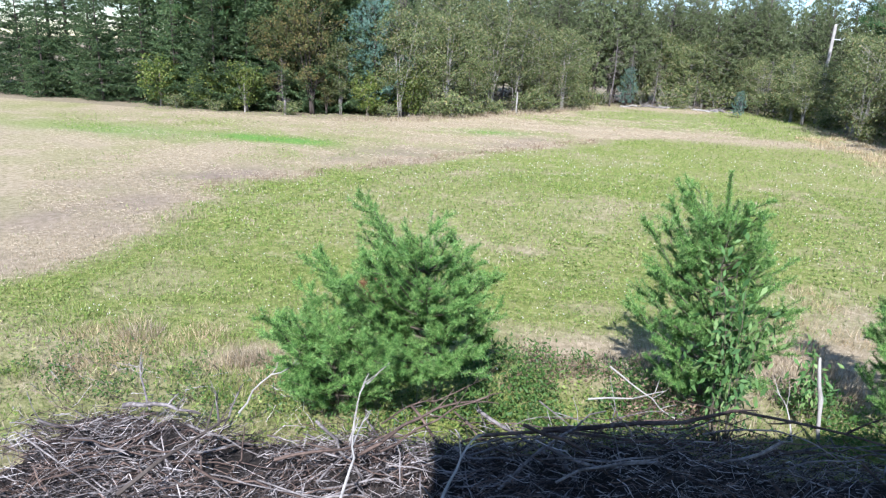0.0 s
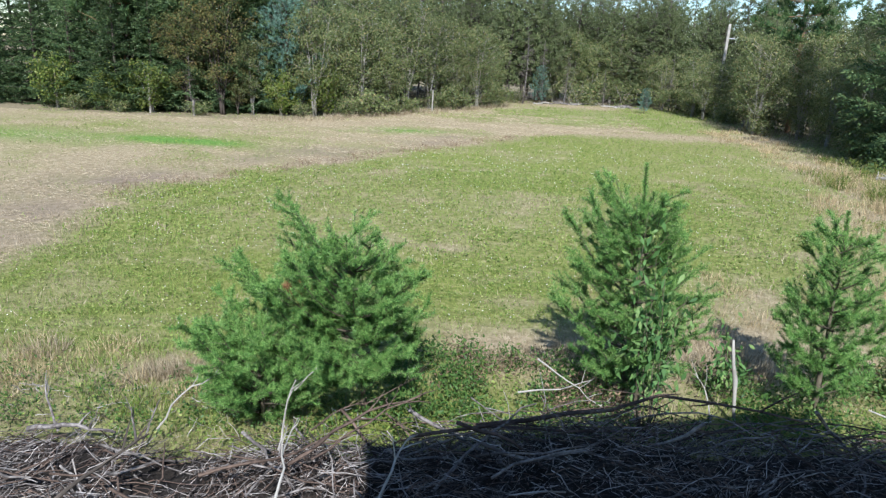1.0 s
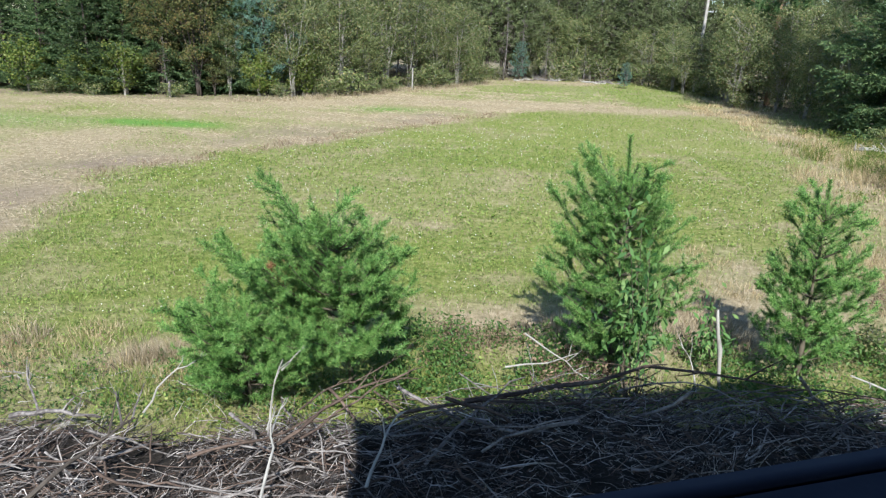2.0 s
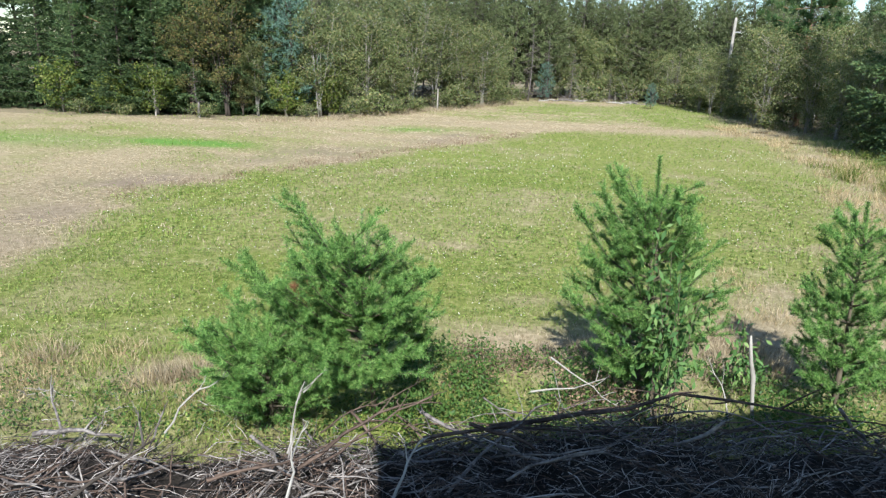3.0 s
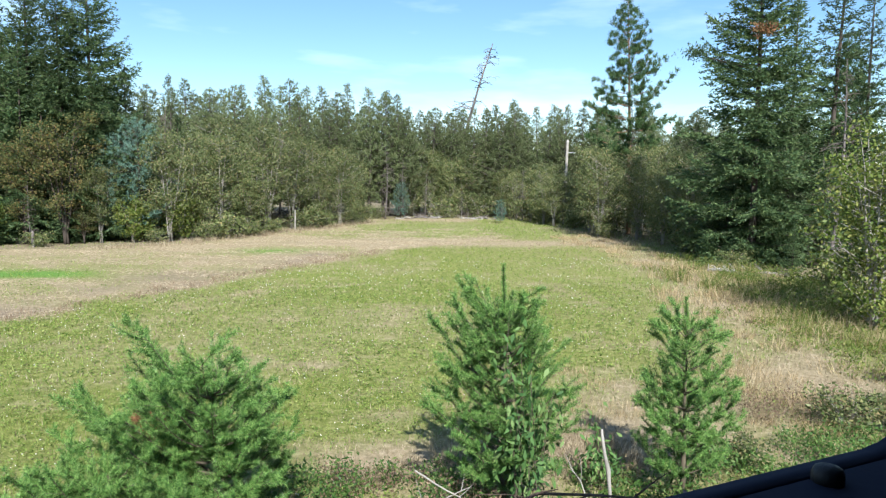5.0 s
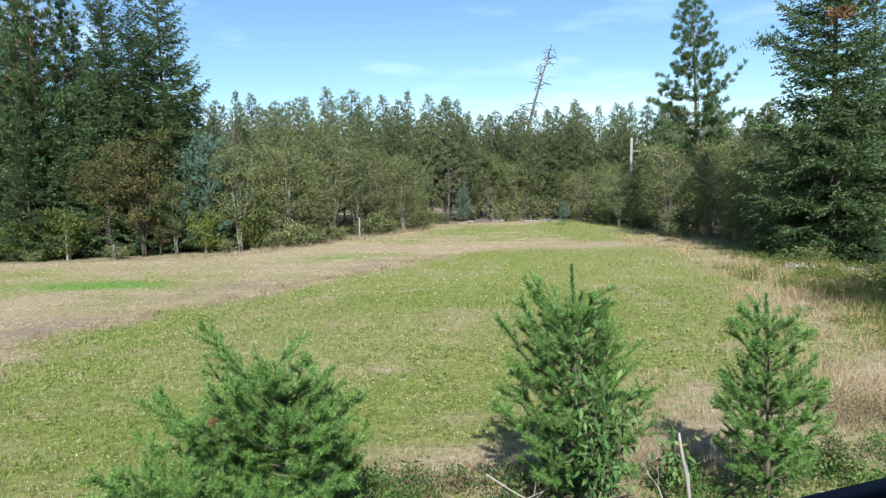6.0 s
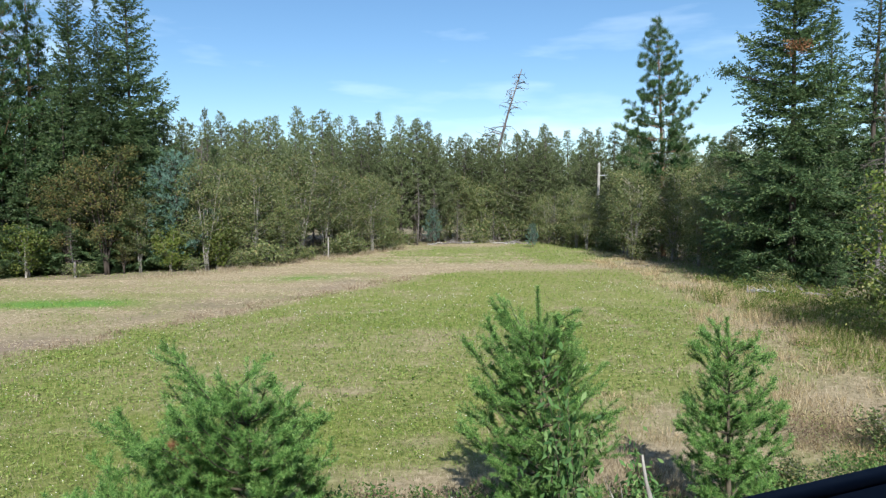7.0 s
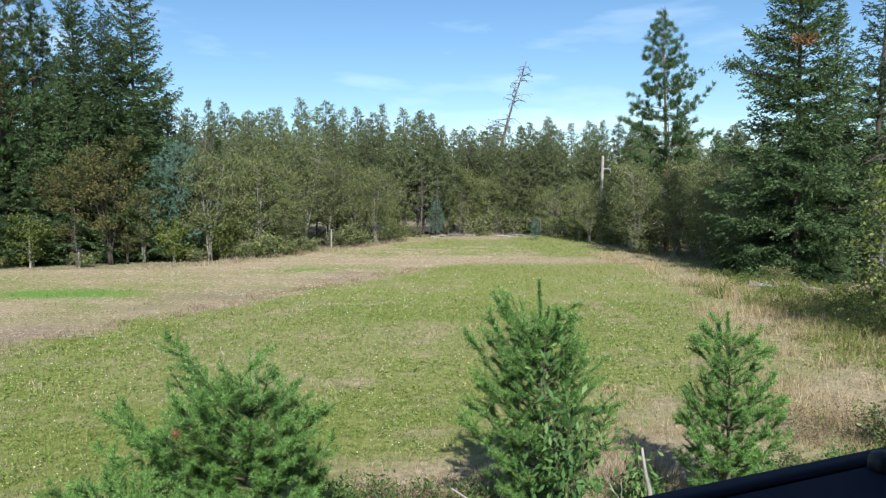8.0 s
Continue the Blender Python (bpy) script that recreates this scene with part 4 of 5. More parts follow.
def build_pile():
    top = thing("brush_pile", pose(0, 0, 0), "long heap of dry grey and brown cut branches and twigs", "brush pile")
    xs, ys = np.linspace(-6.6, 7.0, 150), np.linspace(2.5, 7.4, 60)
    gx, gy = np.meshgrid(xs, ys)
    # lowered litter sheet, its dark colour stands in for shade between twigs
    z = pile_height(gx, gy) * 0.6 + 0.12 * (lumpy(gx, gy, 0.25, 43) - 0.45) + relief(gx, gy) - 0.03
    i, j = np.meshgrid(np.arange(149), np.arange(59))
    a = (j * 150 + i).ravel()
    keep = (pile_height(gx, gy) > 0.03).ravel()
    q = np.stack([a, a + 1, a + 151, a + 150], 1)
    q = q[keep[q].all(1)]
    part("litter_shade_core", Shape().add(np.stack([gx.ravel(), gy.ravel(), z.ravel()], 1), q), LITTER_SHADE, top, "matted twig litter, coloured near black as shade between the twigs")
    fine_grey, fine_brown = Shape(), Shape()
    count = 0
    while count < 10500:
        x, y = rng.uniform(-6.3, 0.2) if rng.random() < 0.62 else rng.uniform(0.2, 6.8), rng.uniform(3.6, 7.0)
        hp = float(pile_height(x, y))
        if hp < 0.04 and rng.random() > 0.12:
            continue
        count += 1
        if lumpy(x, y, 0.45, 45) < 0.3:
            continue
        turn = 2.6 * float(lumpy(x, y, 0.9, 49)) - 1.0 + rng.normal(0, 0.35) if rng.random() < 0.75 else rng.uniform(0, 3.14)
        ln = 0.08 + 0.6 * rng.random() ** 2
        z = hp * rng.uniform(0.5, 1.0) + rng.uniform(-0.02, 0.12)
        r = 0.0022 + 0.005 * rng.random() ** 2
        sh = fine_grey if rng.random() < 0.62 else fine_brown
        tube(sh, twig_line(x, y, z, turn, rng.normal(0, 0.45), ln, 0.065, 5), np.linspace(r, r * 0.45, 5), 3)
    tagged(part("grey_brushwood", fine_grey, WOOD_GREY, top, "dry grey twigs"), kind="stuff")
    tagged(part("brown_brushwood", fine_brown, WOOD_BROWN, top, "dry brown twigs"), kind="stuff")
    chips = Shape()
    x, y = rng.uniform(-6.2, 6.6, 14000), rng.uniform(3.6, 7.0, 14000)
    hp = pile_height(x, y)
    ok = (hp > 0.05) & (lumpy(x, y, 0.5, 47) > 0.5)
    x, y, hp = x[ok], y[ok], hp[ok]
    m = len(x)
    size = rng.uniform(0.015, 0.05, m)
    blades(chips, np.stack([x, y, hp * rng.uniform(0.55, 1.05, m) + 0.02], 1), rng.normal(0, 0.7, (m, 3)), rng.normal(0, 1, (m, 3)), size, size * 0.5)
    splinters = Shape()
    x, y = rng.uniform(-6.2, 6.6, 26000), rng.uniform(3.6, 7.0, 26000)
    hp = pile_height(x, y)
    ok = (hp > 0.05) & (lumpy(x, y, 0.35, 48) > 0.36)
    x, y, hp = x[ok], y[ok], hp[ok]
    m = len(x)
    size = 0.04 + 0.16 * rng.random(m) ** 2
    d = rng.normal(0, 1, (m, 3)) * [1, 0.7, 0.45]
    blades(splinters, np.stack([x, y, hp * rng.uniform(0.5, 1.0, m) + rng.uniform(0.0, 0.07, m)], 1), d, rng.normal(0, 1, (m, 3)), size, 0.007)
    tagged(part("splinter_litter", splinters, WOOD_GREY, top, "short broken grey twigs"), kind="stuff")
    tagged(part("dead_leaf_litter", chips, WOOD_BROWN, top, "dry curled dead leaves and bark chips"), kind="stuff")
    for k in range(230):
        x, y = rng.uniform(-5.8, 5.6), rng.uniform(4.0, 6.6)
        hp = float(pile_height(x, y))
        if hp < 0.1:
            continue
        ln, r = rng.uniform(0.4, 1.7), 0.006 + 0.014 * rng.random() ** 2
        line = twig_line(x, y, hp * rng.uniform(0.75, 1.1) + 0.04, rng.normal(0.25, 0.5) if k % 3 else rng.uniform(0, 3.1), rng.normal(0, 0.24), ln, 0.028, 8)
        part("branch", tube(Shape(), line, np.linspace(r, r * 0.4, 8), 6), WOOD_GREY if rng.random() < 0.6 else WOOD_BROWN, top)
    # long thin boughs that arch over the top of the heap
    for k in range(46):
        x = rng.uniform(-1.2, 4.6)
        y = 6.2 + 0.1 * x + rng.normal(0, 0.3)
        hp = max(0.25, float(pile_height(x, y)))
        ln, rise, turn = rng.uniform(0.5, 1.9), rng.uniform(0.05, 0.24), rng.normal(0.1, 0.35)
        t = np.linspace(-0.5, 0.5, 9)
        line = np.stack([x + t * ln * math.cos(turn), y + t * ln * math.sin(turn) + rng.normal(0, 0.012, 9), hp + rise * (1 - 4 * t * t) + rng.normal(0, 0.012, 9) - 0.02], 1)
        r = rng.uniform(0.004, 0.012)
        part("branch", tube(Shape(), line, np.linspace(r, r * 0.4, 9), 5), WOOD_BROWN if k % 3 else WOOD_GREY, top)
    # branches that stand out of the heap: foot, tip, thickness
    tall = (((-3.58, 5.85, 0.23), (-2.89, 6.05, 0.87), 0.020, WOOD_WHITE), ((-3.72, 5.68, 0.15), (-3.78, 5.75, 0.52), 0.024, WOOD_GREY),
            ((-3.66, 5.68, 0.15), (-3.52, 5.78, 0.55), 0.024, WOOD_GREY), ((-4.50, 5.60, 0.24), (-4.80, 5.90, 0.62), 0.024, WOOD_GREY),
            ((-4.82, 5.58, 0.24), (-3.92, 5.66, 0.26), 0.05, WOOD_GREY), ((-2.17, 5.55, 0.34), (-2.05, 5.75, 1.00), 0.022, WOOD_WHITE),
            ((-1.80, 4.35, 0.50), (-1.95, 5.50, 0.74), 0.022, WOOD_WHITE), ((-2.06, 5.72, 0.90), (-1.82, 5.80, 1.13), 0.014, WOOD_WHITE),
            ((-2.10, 4.60, 0.50), (-2.02, 5.40, 0.72), 0.016, WOOD_GREY), ((-1.90, 5.00, 0.55), (-0.85, 5.95, 0.86), 0.03, WOOD_BROWN),
            ((-1.70, 5.10, 0.58), (-0.75, 5.85, 0.84), 0.02, WOOD_BROWN), ((-3.66, 4.05, 0.42), (-3.25, 5.15, 0.62), 0.036, BARK_DARK),
            ((-4.90, 4.90, 0.22), (-4.10, 4.70, 0.36), 0.03, WOOD_GREY), ((-1.00, 4.55, 0.55), (-0.78, 5.10, 0.92), 0.026, WOOD_WHITE),
            ((-2.60, 4.80, 0.50), (-1.40, 5.30, 0.74), 0.026, WOOD_BROWN), ((-1.99, 6.00, 0.31), (-1.45, 6.20, 0.55), 0.016, WOOD_BROWN),
            ((-1.5, 6.3, 0.5), (-0.9, 6.45, 0.85), 0.012, WOOD_BROWN), ((0.1, 7.2, 0.35), (0.95, 7.4, 0.5), 0.02, WOOD_WHITE), ((0.3, 7.3, 0.75), (1.2, 7.2, 0.15), 0.018, WOOD_WHITE),
            ((4.9, 6.9, 0.1), (3.9, 7.2, 0.55), 0.035, WOOD_WHITE), ((2.35, 7.4, 0.1), (2.15, 7.6, 0.62), 0.016, WOOD_WHITE), ((-0.3, 5.9, 0.62), (3.0, 6.4, 0.72), 0.04, WOOD_BROWN), ((-0.9, 5.7, 0.55), (1.6, 6.3, 0.72), 0.03, WOOD_BROWN))
    for foot, tip, r, mat in tall:
        a, b = np.array(foot), np.array(tip)
        t = np.linspace(0, 1, 8)[:, None]
        ln = np.linalg.norm(b - a)
        line = a + (b - a) * t + np.cumsum(rng.normal(0, 0.022 * ln, (8, 3)), 0) * np.sin(t * 3.1) + UP * 0.04 * ln * np.sin(t * 3.14)
        r *= 0.62
        ob = part("branch", tube(Shape(), line, np.linspace(r, r * 0.35, 8), 6), mat, top, "bleached bare branch" if mat is WOOD_WHITE else "")
        for k in (4, 5, 6):
            d = rng.normal(0, 0.4, 3) + unit(b - a) * 0.6 + UP * 0.3
            e = line[k] + d * 0.22 * ln ** 0.7
            part("side_twig", tube(Shape(), [line[k], (line[k] + e) / 2 + rng.normal(0, 0.01, 3), e], [r * 0.45, r * 0.35, r * 0.15], 4), mat, ob)


build_pile()

# ---- young pines in front of the blind ----


def young_pine(h, radius, base, lean=(0, 0), low=0.08, leader=0.35, whorl=0.27, needle=0.062, lopsided=(0, 0), name_label="", rust=(9, 9, 9), dome=0.85, rising=0.35):
    wood, green, dead = Shape(), Shape(), Shape()
    t = np.linspace(0, 1, 9)
    line = np.stack([lean[0] * t ** 2.2, lean[1] * t ** 2.2, h * t], 1) + np.cumsum(rng.normal(0, 0.008, (9, 3)), 0) * [1, 1, 0]
    line[0, 2] = -0.12
    tube(wood, line, (0.015 + 0.01 * h) * np.array([1, 0.85, 0.7, 0.55, 0.42, 0.3, 0.2, 0.12, 0.07]), 8)
    runs = []          # shoots that bear needles: start, end, density
    body = h - leader
    runs.append((along(line, np.array([body - 0.15]))[0], line[-1] + UP * 0.02, 3.4))
    for k in range(3):
        az = rng.uniform(0, 6.28)
        p = along(line, np.array([body - 0.05 * k]))[0]
        e = p + np.array([math.cos(az) * 0.3, math.sin(az) * 0.3, 0.9]) * leader * rng.uniform(0.4, 0.65)
        tube(wood, [p, e], [0.006, 0.003], 4)
        runs.append((p, e, 2.4))
    z = low * h
    while z < body + 0.02:
        up = z / h
        reach = radius * min(1.0, 0.72 + 1.3 * up) * (1 - 0.96 * max(0.0, (up - 0.3) / 0.7)) ** dome
        n = int(rng.integers(6, 9))
        start = rng.uniform(0, 6.28)
        for k in range(n):
            az = start + k * 6.283 / n + rng.normal(0, 0.2)
            out = np.array([math.cos(az), math.sin(az), 0.0])
            ln = reach * rng.uniform(0.7, 1.15) * (1 + lopsided[0] * out[0] + lopsided[1] * out[1])
            if ln < 0.08:
                ln = 0.1
            lift = rising + 0.6 * up + rng.normal(0, 0.12)
            s = np.linspace(0, 1, 6)
            curve = along(line, np.array([z]))[0] + out * (ln * s)[:, None] + UP * (ln * (lift * s * 0.55 + 0.45 * s ** 2.2 * (0.6 + up)))[:, None] + np.cumsum(rng.normal(0, 0.012, (6, 3)), 0)
            tube(wood, curve, np.linspace(0.006 + 0.011 * ln, 0.003, 6), 5)
            runs.append((curve[3], curve[4], 0.9))
            runs.append((curve[4], curve[5] + (curve[5] - curve[4]) * 0.35, 1.0))
            if ln > 0.3:
                runs.append((curve[2], curve[3], 0.6))
            m = int(ln / 0.065)
            for q in range(m):
                f = rng.uniform(0.12, 0.98)
                p = np.array([np.interp(f, s, curve[:, c]) for c in range(3)])
                turn = az + rng.choice([-1, 1]) * rng.uniform(0.25, 1.3)
                d = np.array([math.cos(turn), math.sin(turn), rng.uniform(0.2, 1.2)])
                sl = rng.uniform(0.14, 0.36) * (0.65 + 0.5 * ln)
                e = p + unit(d) * sl
                tube(wood, [p, e], [0.004, 0.002], 3)
                runs.append((p + (e - p) * 0.2, e, 1.0))
                if sl > 0.18:
                    for _ in range(2):
                        p2 = p + (e - p) * rng.uniform(0.3, 0.8)
                        e2 = p2 + unit(d + rng.normal(0, 0.5, 3) + UP * 0.3) * sl * 0.55
                        runs.append((p2, e2, 0.9))
        z += whorl * rng.uniform(0.8, 1.2) * (1.1 - 0.3 * up)
    for a, b, dense in runs:
        ln = np.linalg.norm(b - a)
        m = int(ln * 560 * dense) + 8
        axis = unit(b - a)
        f = rng.uniform(0, 1, m)[:, None]
        around = rng.normal(0, 1, (m, 3))
        around = unit(around - (around @ axis)[:, None] * axis)
        d = around * rng.uniform(0.7, 1.1, m)[:, None] + axis * rng.uniform(0.3, 0.9, m)[:, None] + UP * 0.15
        kind = dead if np.linalg.norm((a + b) / 2 - rust) < 0.2 else green
        spikes(kind, a + (b - a) * f, d, rng.normal(0, 1, (m, 3)), needle * rng.uniform(0.7, 1.2, m), 0.005)
    top = thing("young_pine", pose(*base), name_label, "tree", "young pines beside the brush pile")
    part("trunk", wood, BARK_YOUNG, top, smooth=True)
    part("needles", green, NEEDLE_NEAR, top)
    if dead.n:
        part("dead_needles", dead, NEEDLE_DEAD, top, "few rust brown dead needles")


young_pine(1.98, 0.98, (-1.66, 6.95, 0), (-0.2, -0.05), 0.27, 0.2, 0.19, 0.06, (-0.3, -0.1), "broad bushy young pine with soft green needles and bare lower trunk", (-0.72, -0.42, 1.66), 0.42, 0.06)
young_pine(1.15, 0.85, (-2.75, 6.65, 0), (-0.1, 0.0), 0.04, 0.18, 0.16, 0.062, (0, 0), "small low young pine below a larger one")
young_pine(2.98, 0.84, (1.42, 7.85, 0), (-0.06, 0.0), 0.1, 0.6, 0.2, 0.054, (-0.12, 0), "dense upright young pine with a long leading shoot")
young_pine(2.55, 0.64, (3.72, 8.05, 0), (-0.08, 0.0), 0.12, 0.4, 0.25, 0.056, (0, 0), "slender young pine with open green tiers")


def sapling(x, y, h, n, spread, label):
    """A thin broad-leaved sapling with hanging pointed leaves."""
    top = thing("leafy_sapling", pose(x, y, 0), label, "sapling", "broad-leaved saplings")
    green = Shape()
    for s in range(n):
        az = rng.uniform(0, 6.28)
        t = np.linspace(0, 1, 7)
        end = np.array([math.cos(az) * spread * rng.uniform(0.3, 1), math.sin(az) * spread * rng.uniform(0.3, 1), h * rng.uniform(0.6, 1.0)])
        line = end * np.stack([t ** 1.4, t ** 1.4, t], 1) + np.cumsum(rng.normal(0, 0.04, (7, 3)), 0)
        line[0] = [0, 0, -0.1]
        part("stem", tube(Shape(), line, np.linspace(0.009, 0.002, 7), 5), BARK_YOUNG, top)
        m = 60
        f = rng.uniform(0.3, 1.0, m)
        p = np.stack([np.interp(f, t, line[:, c]) for c in range(3)], 1)
        d = rng.normal(0, 0.55, (m, 3)) + [0, 0, -0.55]
        ln = rng.uniform(0.08, 0.15, m)
        blades(green, p + rng.normal(0, 0.11, (m, 3)), d, rng.normal(0, 1, (m, 3)), ln, ln * 0.36, 0.4)
    part("leaves", green, LEAF_CHERRY, top)


sapling(1.52, 7.02, 2.4, 9, 0.34, "broad-leaved sapling growing through a young pine")
sapling(2.75, 8.3, 0.95, 3, 0.35, "thin sapling with drooping dark leaves in the weeds")

# ---- low plants and grass ----


def weeds(name, n, region, leaf, mat, label, tall=0.4):
    """Leafy ground plants, too many to count."""
    x0, x1, y0, y1 = region
    sh = Shape()
    c = np.stack([rng.uniform(x0, x1, n // 14), rng.uniform(y0, y1, n // 14)], 1)
    ok = lumpy(c[:, 0], c[:, 1], 0.9, 51) > 0.42
    c = c[ok]
    k = rng.integers(0, len(c), n)
    hgt = tall * (0.4 + 0.8 * lumpy(c[:, 0], c[:, 1], 0.7, 53))[k]
    p = np.concatenate([c[k] + rng.normal(0, 0.09, (n, 2)), np.zeros((n, 1))], 1)
    p[:, 2] = relief(p[:, 0], p[:, 1]) + rng.uniform(0.02, 1, n) * hgt
    d = rng.normal(0, 0.6, (n, 3)) + [0, 0, 0.25]
    ln = leaf * rng.uniform(0.6, 1.3, n)
    blades(sh, p, d, rng.normal(0, 0.7, (n, 3)), ln, ln * 0.42, 0.45)
    return tagged(new(name, sh.mesh(name, mat)), label, "weeds", kind="stuff")


weeds("weeds", 12000, (-1.6, 4.6, 6.7, 8.8), 0.06, LEAF_WEED, "green leafy weeds between young pines")
weeds("weeds", 14000, (4.0, 9.5, 6.6, 9.8), 0.06, LEAF_WEED, "green leafy weeds at the field edge")
tufts_behind = [(rng.uniform(-7.5, -2.8), rng.uniform(6.2, 8.2), rng.uniform(0.2, 0.45)) for _ in range(26)]
weeds("weeds", 3200, (-7.0, -0.9, 5.9, 7.3), 0.05, LEAF_WEED, "low green weeds behind a brush pile", 0.22)
weeds("brown_brush", 3500, (5.8, 8.2, 10.4, 11.6), 0.04, GRASS_BROWN, "dry reddish brown brush in rough grass", 0.55)
weeds("weeds", 5000, (11.5, 18.0, 17.5, 27.0), 0.1, LEAF_YELLOW, "tall dull green weeds along the wood", 0.6)
weeds("weeds", 9000, (9.5, 14.0, 12.0, 20.0), 0.07, LEAF_YELLOW, "dull green weeds between dry grass", 0.28)
weeds("weeds", 5000, (13.5, 17.0, 24.0, 34.0), 0.1, LEAF_YELLOW, "dull green weeds below a spruce", 0.45)
weeds("ferns", 700, (-0.9, 0.6, 7.8, 8.8), 0.05, GRASS_BROWN, "dry reddish ferns beside a young pine", 0.35)
weeds("ferns", 1300, (0.5, 2.2, 7.2, 7.9), 0.05, GRASS_BROWN, "dry reddish dead foliage at a pine's foot", 0.45)


def grass(name, region, per_m2, tall, width, label, mats):
    """Single blades over a part of the field; straw where the field is dry."""
    x0, x1, y0, y1 = region
    n = int((x1 - x0) * (y1 - y0) * per_m2)
    x, y = rng.uniform(x0, x1, n), rng.uniform(y0, y1, n)
    inside = np.abs(x - 1.0) < 3.5 + y * 0.86
    x, y = x[inside], y[inside]
    s, d, g = cover(x, y)
    keep = (rng.random(len(x)) > d * 0.75) & (rng.random(len(x)) < 0.35 + 0.75 * lumpy(x, y, 0.6, 61)) & (pile_height(x, y) < 0.05)
    x, y, s, g = x[keep], y[keep], s[keep], g[keep]
    dry = rng.random(len(x)) < np.clip(s * 1.15 - 0.03, 0.03, 0.97)
    for which, mat, word in ((~dry, mats[0], "green"), (dry, mats[1], "dry")):
        px, py = x[which], y[which]
        m = len(px)
        sh = Shape()
        edge = step(9, 13, px - (py - 15) * 0.12) if word == "dry" else 0 * px
        strip = step(0, 2, straw_edge(py) - px) if word == "dry" else 0 * px
        size = tall * (1 - 0.55 * strip) * rng.uniform(0.5, 1.4, m) * (0.6 + 0.8 * lumpy(px, py, 1.1, 63)) * (1 + 1.2 * edge)
        p = np.stack([px, py, relief(px, py) - 0.01], 1)
        lean = rng.normal(0, 0.55, (m, 3))
        lean[:, 2] = 1.0
        spikes(sh, p, lean, rng.normal(0, 1, (m, 3)) * [1, 1, 0], size, width * rng.uniform(0.6, 1.3, m))
        tagged(new(name + "_" + word, sh.mesh(name, mat)), f"{word} {label}", "grass", kind="stuff")


PAIR = (GRASS_GREEN, GRASS_DRY)
grass("near_grass", (-12, 14, 4.9, 13), 420, 0.1, 0.012, "grass and clover close to the brush pile", PAIR)
grass("middle_grass", (-18, 19, 13, 25), 170, 0.11, 0.02, "grass in the middle of the field", PAIR)
grass("far_grass", (-30, 22, 25, 46), 60, 0.12, 0.026, "grass across the field", PAIR)
grass("farthest_grass", (-14, 20, 46, 72), 34, 0.15, 0.042, "grass at the end of the field", PAIR)


def clover(name, region, n, leaf, label):
    """Small flat clover leaves between the blades."""
    x0, x1, y0, y1 = region
    x, y = rng.uniform(x0, x1, n), rng.uniform(y0, y1, n)
    s, d, g = cover(x, y)
    ok = (rng.random(n) > s * 1.1 + d) & (np.abs(x - 1.0) < 3.5 + y * 0.86) & (lumpy(x, y, 0.45, 67) > 0.4) & (pile_height(x, y) < 0.05)
    x, y = x[ok], y[ok]
    m = len(x)
    p = np.stack([x, y, relief(x, y) + rng.uniform(0.02, 0.09, m)], 1)
    flat = rng.normal(0, 1, (m, 3)) * [1, 1, 0.35]
    size = leaf * rng.uniform(0.6, 1.4, m)
    sh = blades(Shape(), p, flat, np.cross(unit(flat), UP) + rng.normal(0, 0.3, (m, 3)), size, size * 0.85)
    return tagged(new(name, sh.mesh(name, GRASS_GREEN)), label, "clover", kind="stuff")


clover("near_clover", (-12, 13, 4.9, 13.5), 80000, 0.034, "green clover leaves close to the brush pile")
clover("middle_clover", (-16, 15, 13.5, 26), 70000, 0.05, "green clover leaves in the middle of the field")


def tufts(name, spots, n, tall, mat, label):
    sh = Shape()
    for x, y, r in spots:
        a, q = rng.uniform(0, 6.28, n), r * np.sqrt(rng.uniform(0, 1, n))
        p = np.stack([x + q * np.cos(a), y + q * np.sin(a), 0 * a], 1)
        p[:, 2] = relief(p[:, 0], p[:, 1]) - 0.01
        d = np.stack([np.cos(a) * 0.3, np.sin(a) * 0.3, np.ones(n)], 1) + rng.normal(0, 0.3, (n, 3))
        spikes(sh, p, d, rng.normal(0, 1, (n, 3)) * [1, 1, 0], tall * rng.uniform(0.5, 1.2, n), 0.005 + 0.0005 * y)
    return tagged(new(name, sh.mesh(name, mat)), label, "grass", kind="stuff")


tufts("rough_grass", tufts_behind[:14], 150, 0.17, GRASS_GOLD, "short dry grass behind a brush pile")
tufts("rough_green_grass", tufts_behind[14:], 150, 0.17, GRASS_GREEN, "short green grass behind a brush pile")
tufts("dry_tufts", [(-4.45, 7.4, 0.25), (-4.1, 7.5, 0.2), (0.2, 8.9, 0.3), (1.0, 9.2, 0.35), (-0.3, 8.6, 0.25), (2.6, 8.9, 0.4), (2.9, 9.6, 0.5), (3.2, 9.1, 0.4), (2.2, 9.9, 0.5), (2.7, 10.4, 0.5), (-6.2, 7.7, 0.3)], 260, 0.28, GRASS_DRY, "pale dry grass tufts")
tufts("tall_dry_grass", [(rng.uniform(6.8, 11.9) + (q - 12) * 0.2, q, rng.uniform(0.3, 0.8)) for q in np.linspace(10.5, 24, 34)], 110, 0.38, GRASS_GOLD, "tall pale dry grass along the field edge")
tufts("golden_grass", [(rng.uniform(1.8, 8.5), q, rng.uniform(0.25, 0.6)) for q in np.linspace(8.9, 14, 30)], 120, 0.2, GRASS_GOLD, "golden dry grass between young pines")
tufts("golden_bank_grass", [(rng.uniform(10.8, 15.8), q, 0.5) for q in np.linspace(15.0, 30, 44)], 80, 0.5, GRASS_GOLD, "golden dry grass along the wood")
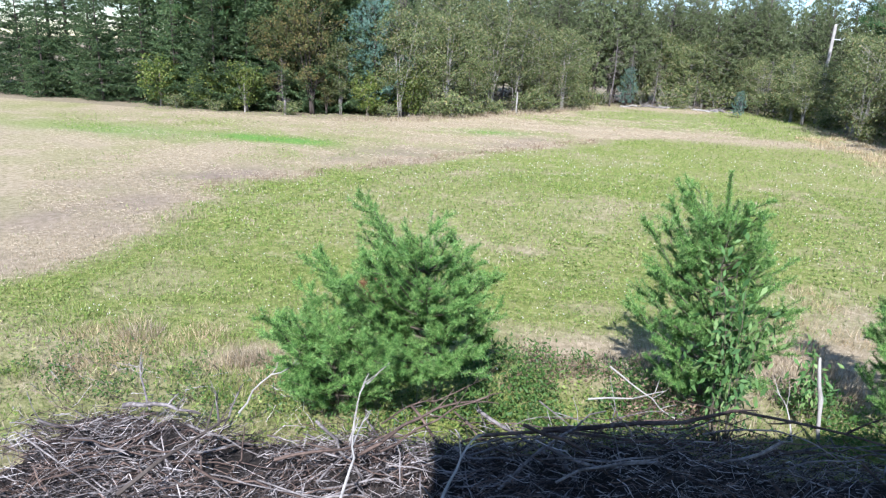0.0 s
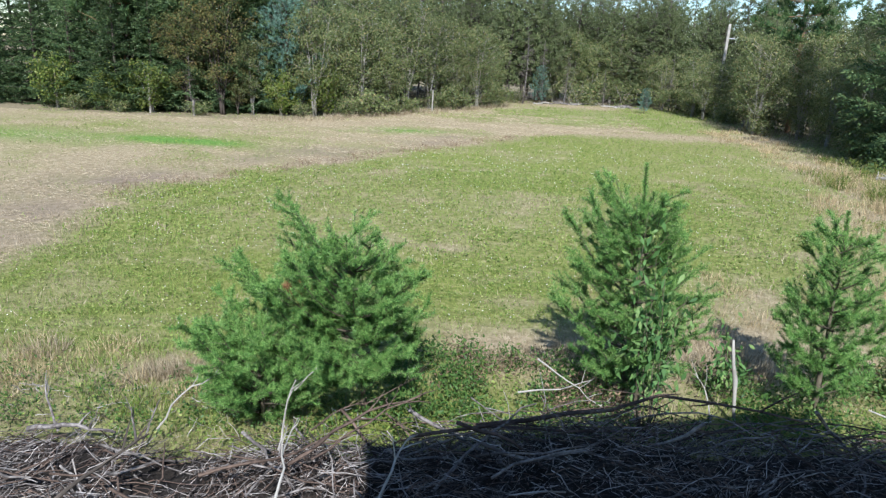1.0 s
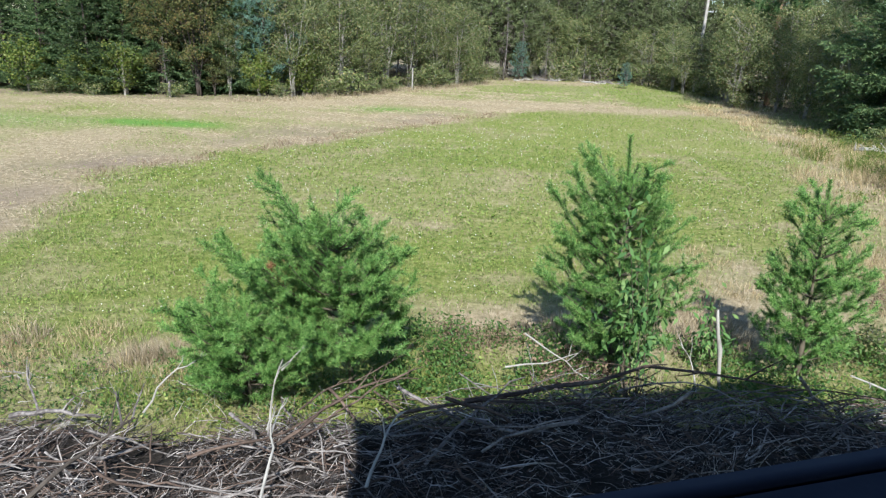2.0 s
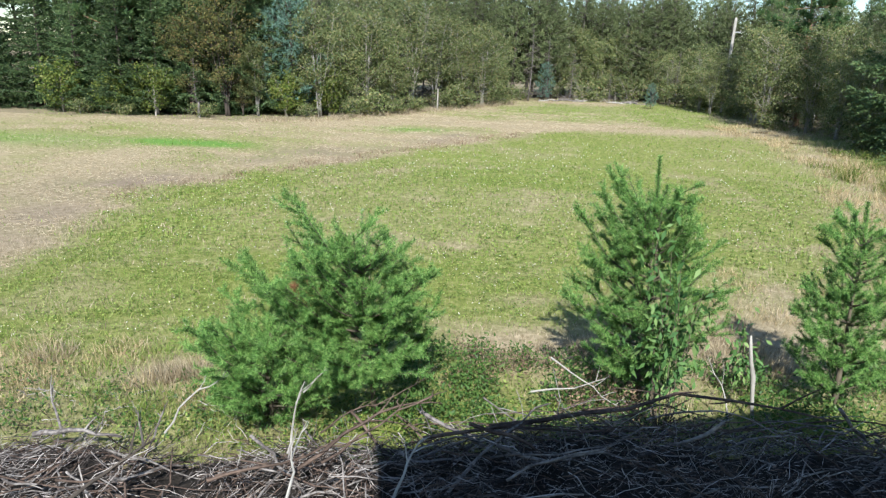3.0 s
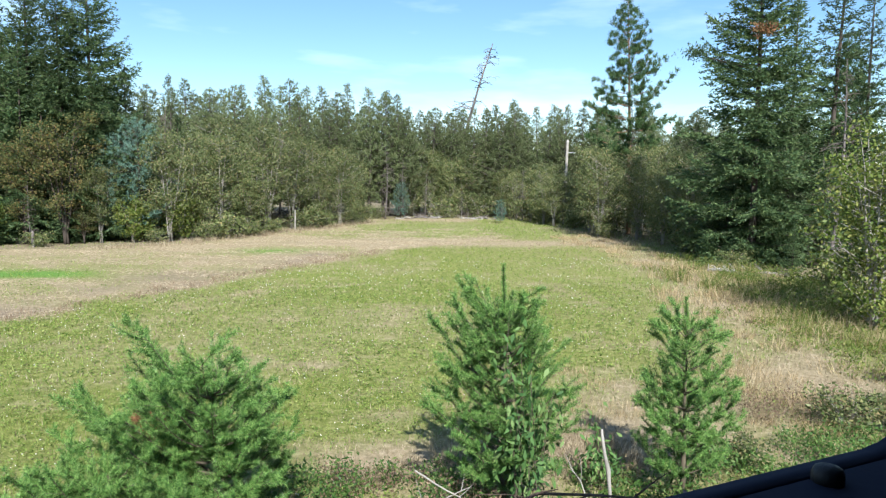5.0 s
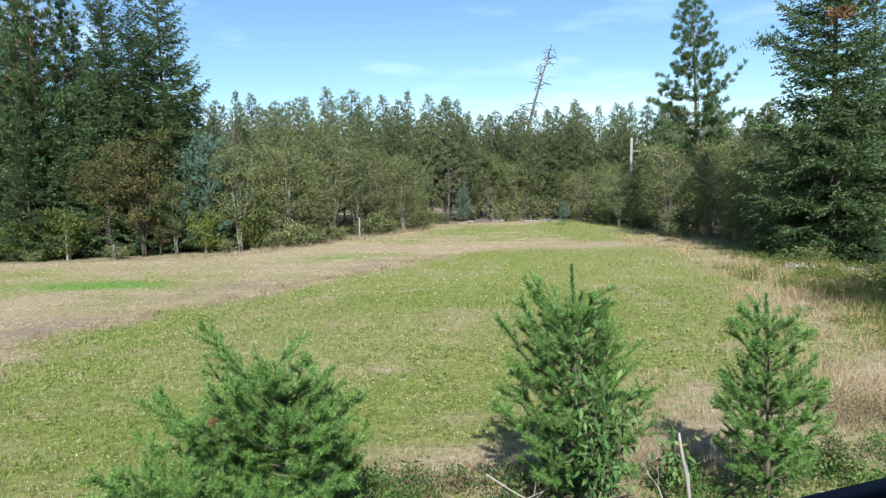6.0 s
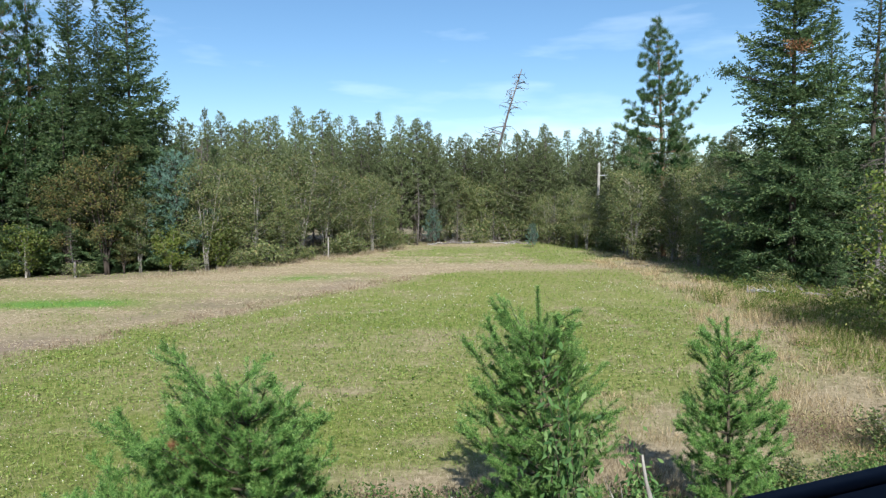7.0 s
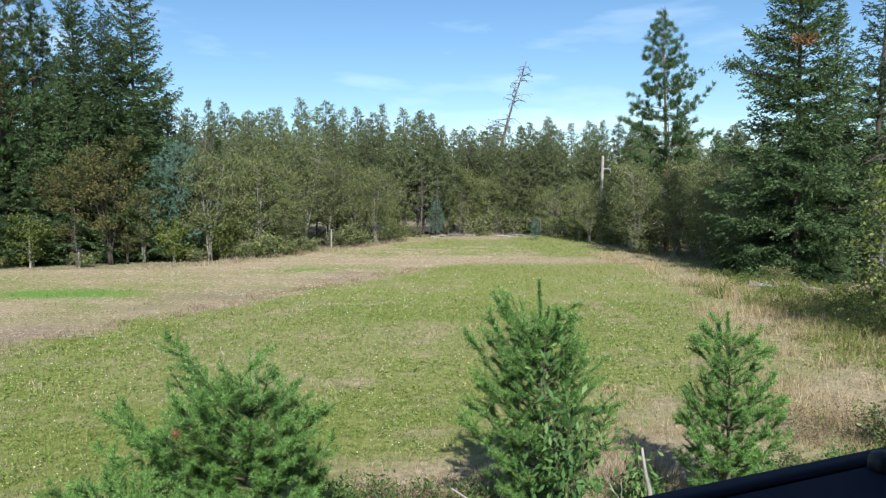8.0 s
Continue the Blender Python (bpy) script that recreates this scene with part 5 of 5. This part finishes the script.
tufts("tall_green_grass", [(rng.uniform(11.0, 15.5), q, 0.5) for q in np.linspace(15.0, 30, 40)], 80, 0.6, LEAF_YELLOW, "tall rank green grass along the wood")
tufts("straw_edge", [(rng.uniform(11.2, 14.8), q, rng.uniform(0.5, 1.1)) for q in np.linspace(25, 47, 26)], 120, 0.27, GRASS_GOLD, "pale straw grass along the field edge")
tufts("brown_stalks", [(float(straw_edge(q)) - rng.uniform(0.2, 1.6), q, 0.4) for q in np.linspace(17, 37, 70)], 22, 0.2, GRASS_BROWN, "dark brown stalks along the mown strip")
tufts("edge_grass", [(float(wood_edge_left(q)) + rng.uniform(-0.8, 1.2), q, 0.7) for q in np.linspace(38.2, 62, 46)], 70, 0.4, GRASS_DRY, "pale rough grass along the wood edge")


def straw_litter(n):
    """Loose cut straw lying in rows on the mown strip."""
    y = 9 + 46 * rng.random(n)
    x = straw_edge(y) - rng.random(n) ** 1.2 * (8 + 0.45 * y)
    s, d, g = cover(x, y)
    ok = (rng.random(n) < s * 1.3) & (np.abs(x - 1.0) < 3.5 + y * 0.86) & (np.sin(y * 2.1 + x * 0.35 + 3 * lumpy(x, y, 3, 81)) > -0.35)
    x, y = x[ok], y[ok]
    m = len(x)
    p = np.stack([x, y, relief(x, y) + rng.uniform(0.01, 0.06, m)], 1)
    way = np.stack([np.ones(m), rng.normal(-0.3, 0.5, m), rng.normal(0.05, 0.12, m)], 1) * rng.choice([-1, 1], m)[:, None]
    way[:, 2] = np.abs(way[:, 2])
    ln = rng.uniform(0.06, 0.2, m) * (0.6 + 0.012 * y)
    sh = blades(Shape(), p, way, np.stack([0 * x, np.ones(m) * 0.6, np.ones(m)], 1) + rng.normal(0, 0.4, (m, 3)), ln, 0.005 + 0.0003 * y)
    tagged(new("straw_litter", sh.mesh("straw_litter", GRASS_DRY)), "pale cut straw lying loose on the mown strip", "straw", kind="stuff")


straw_litter(70000)


def clover_flowers(n):
    """Tiny white heads dotted over the green."""
    x, y = rng.uniform(-12, 11, n), 8 + 26 * rng.uniform(0, 1, n) ** 1.4
    s, d, g = cover(x, y)
    ok = (s < 0.35) & (d < 0.2) & (lumpy(x, y, 2.2, 71) > 0.4) & (np.abs(x) < 3.5 + 0.8 * y)
    x, y = x[ok], y[ok]
    r = 0.007 + 0.00035 * y
    c = np.stack([x, y, relief(x, y) + rng.uniform(0.05, 0.1, len(x))], 1)
    octa = np.array([(1, 0, 0), (-1, 0, 0), (0, 1, 0), (0, -1, 0), (0, 0, 1), (0, 0, -1)], float)
    tri = np.array([(0, 2, 4), (2, 1, 4), (1, 3, 4), (3, 0, 4), (2, 0, 5), (1, 2, 5), (3, 1, 5), (0, 3, 5)])
    v = (c[:, None] + octa[None] * r[:, None, None]).reshape(-1, 3)
    f = (np.arange(len(x))[:, None, None] * 6 + tri[None]).reshape(-1, 3)
    tagged(new("clover_flowers", Shape().add(v, f).mesh("clover_flowers", FLOWER)), "small white clover heads in the grass", "flowers", kind="stuff")


clover_flowers(2400)
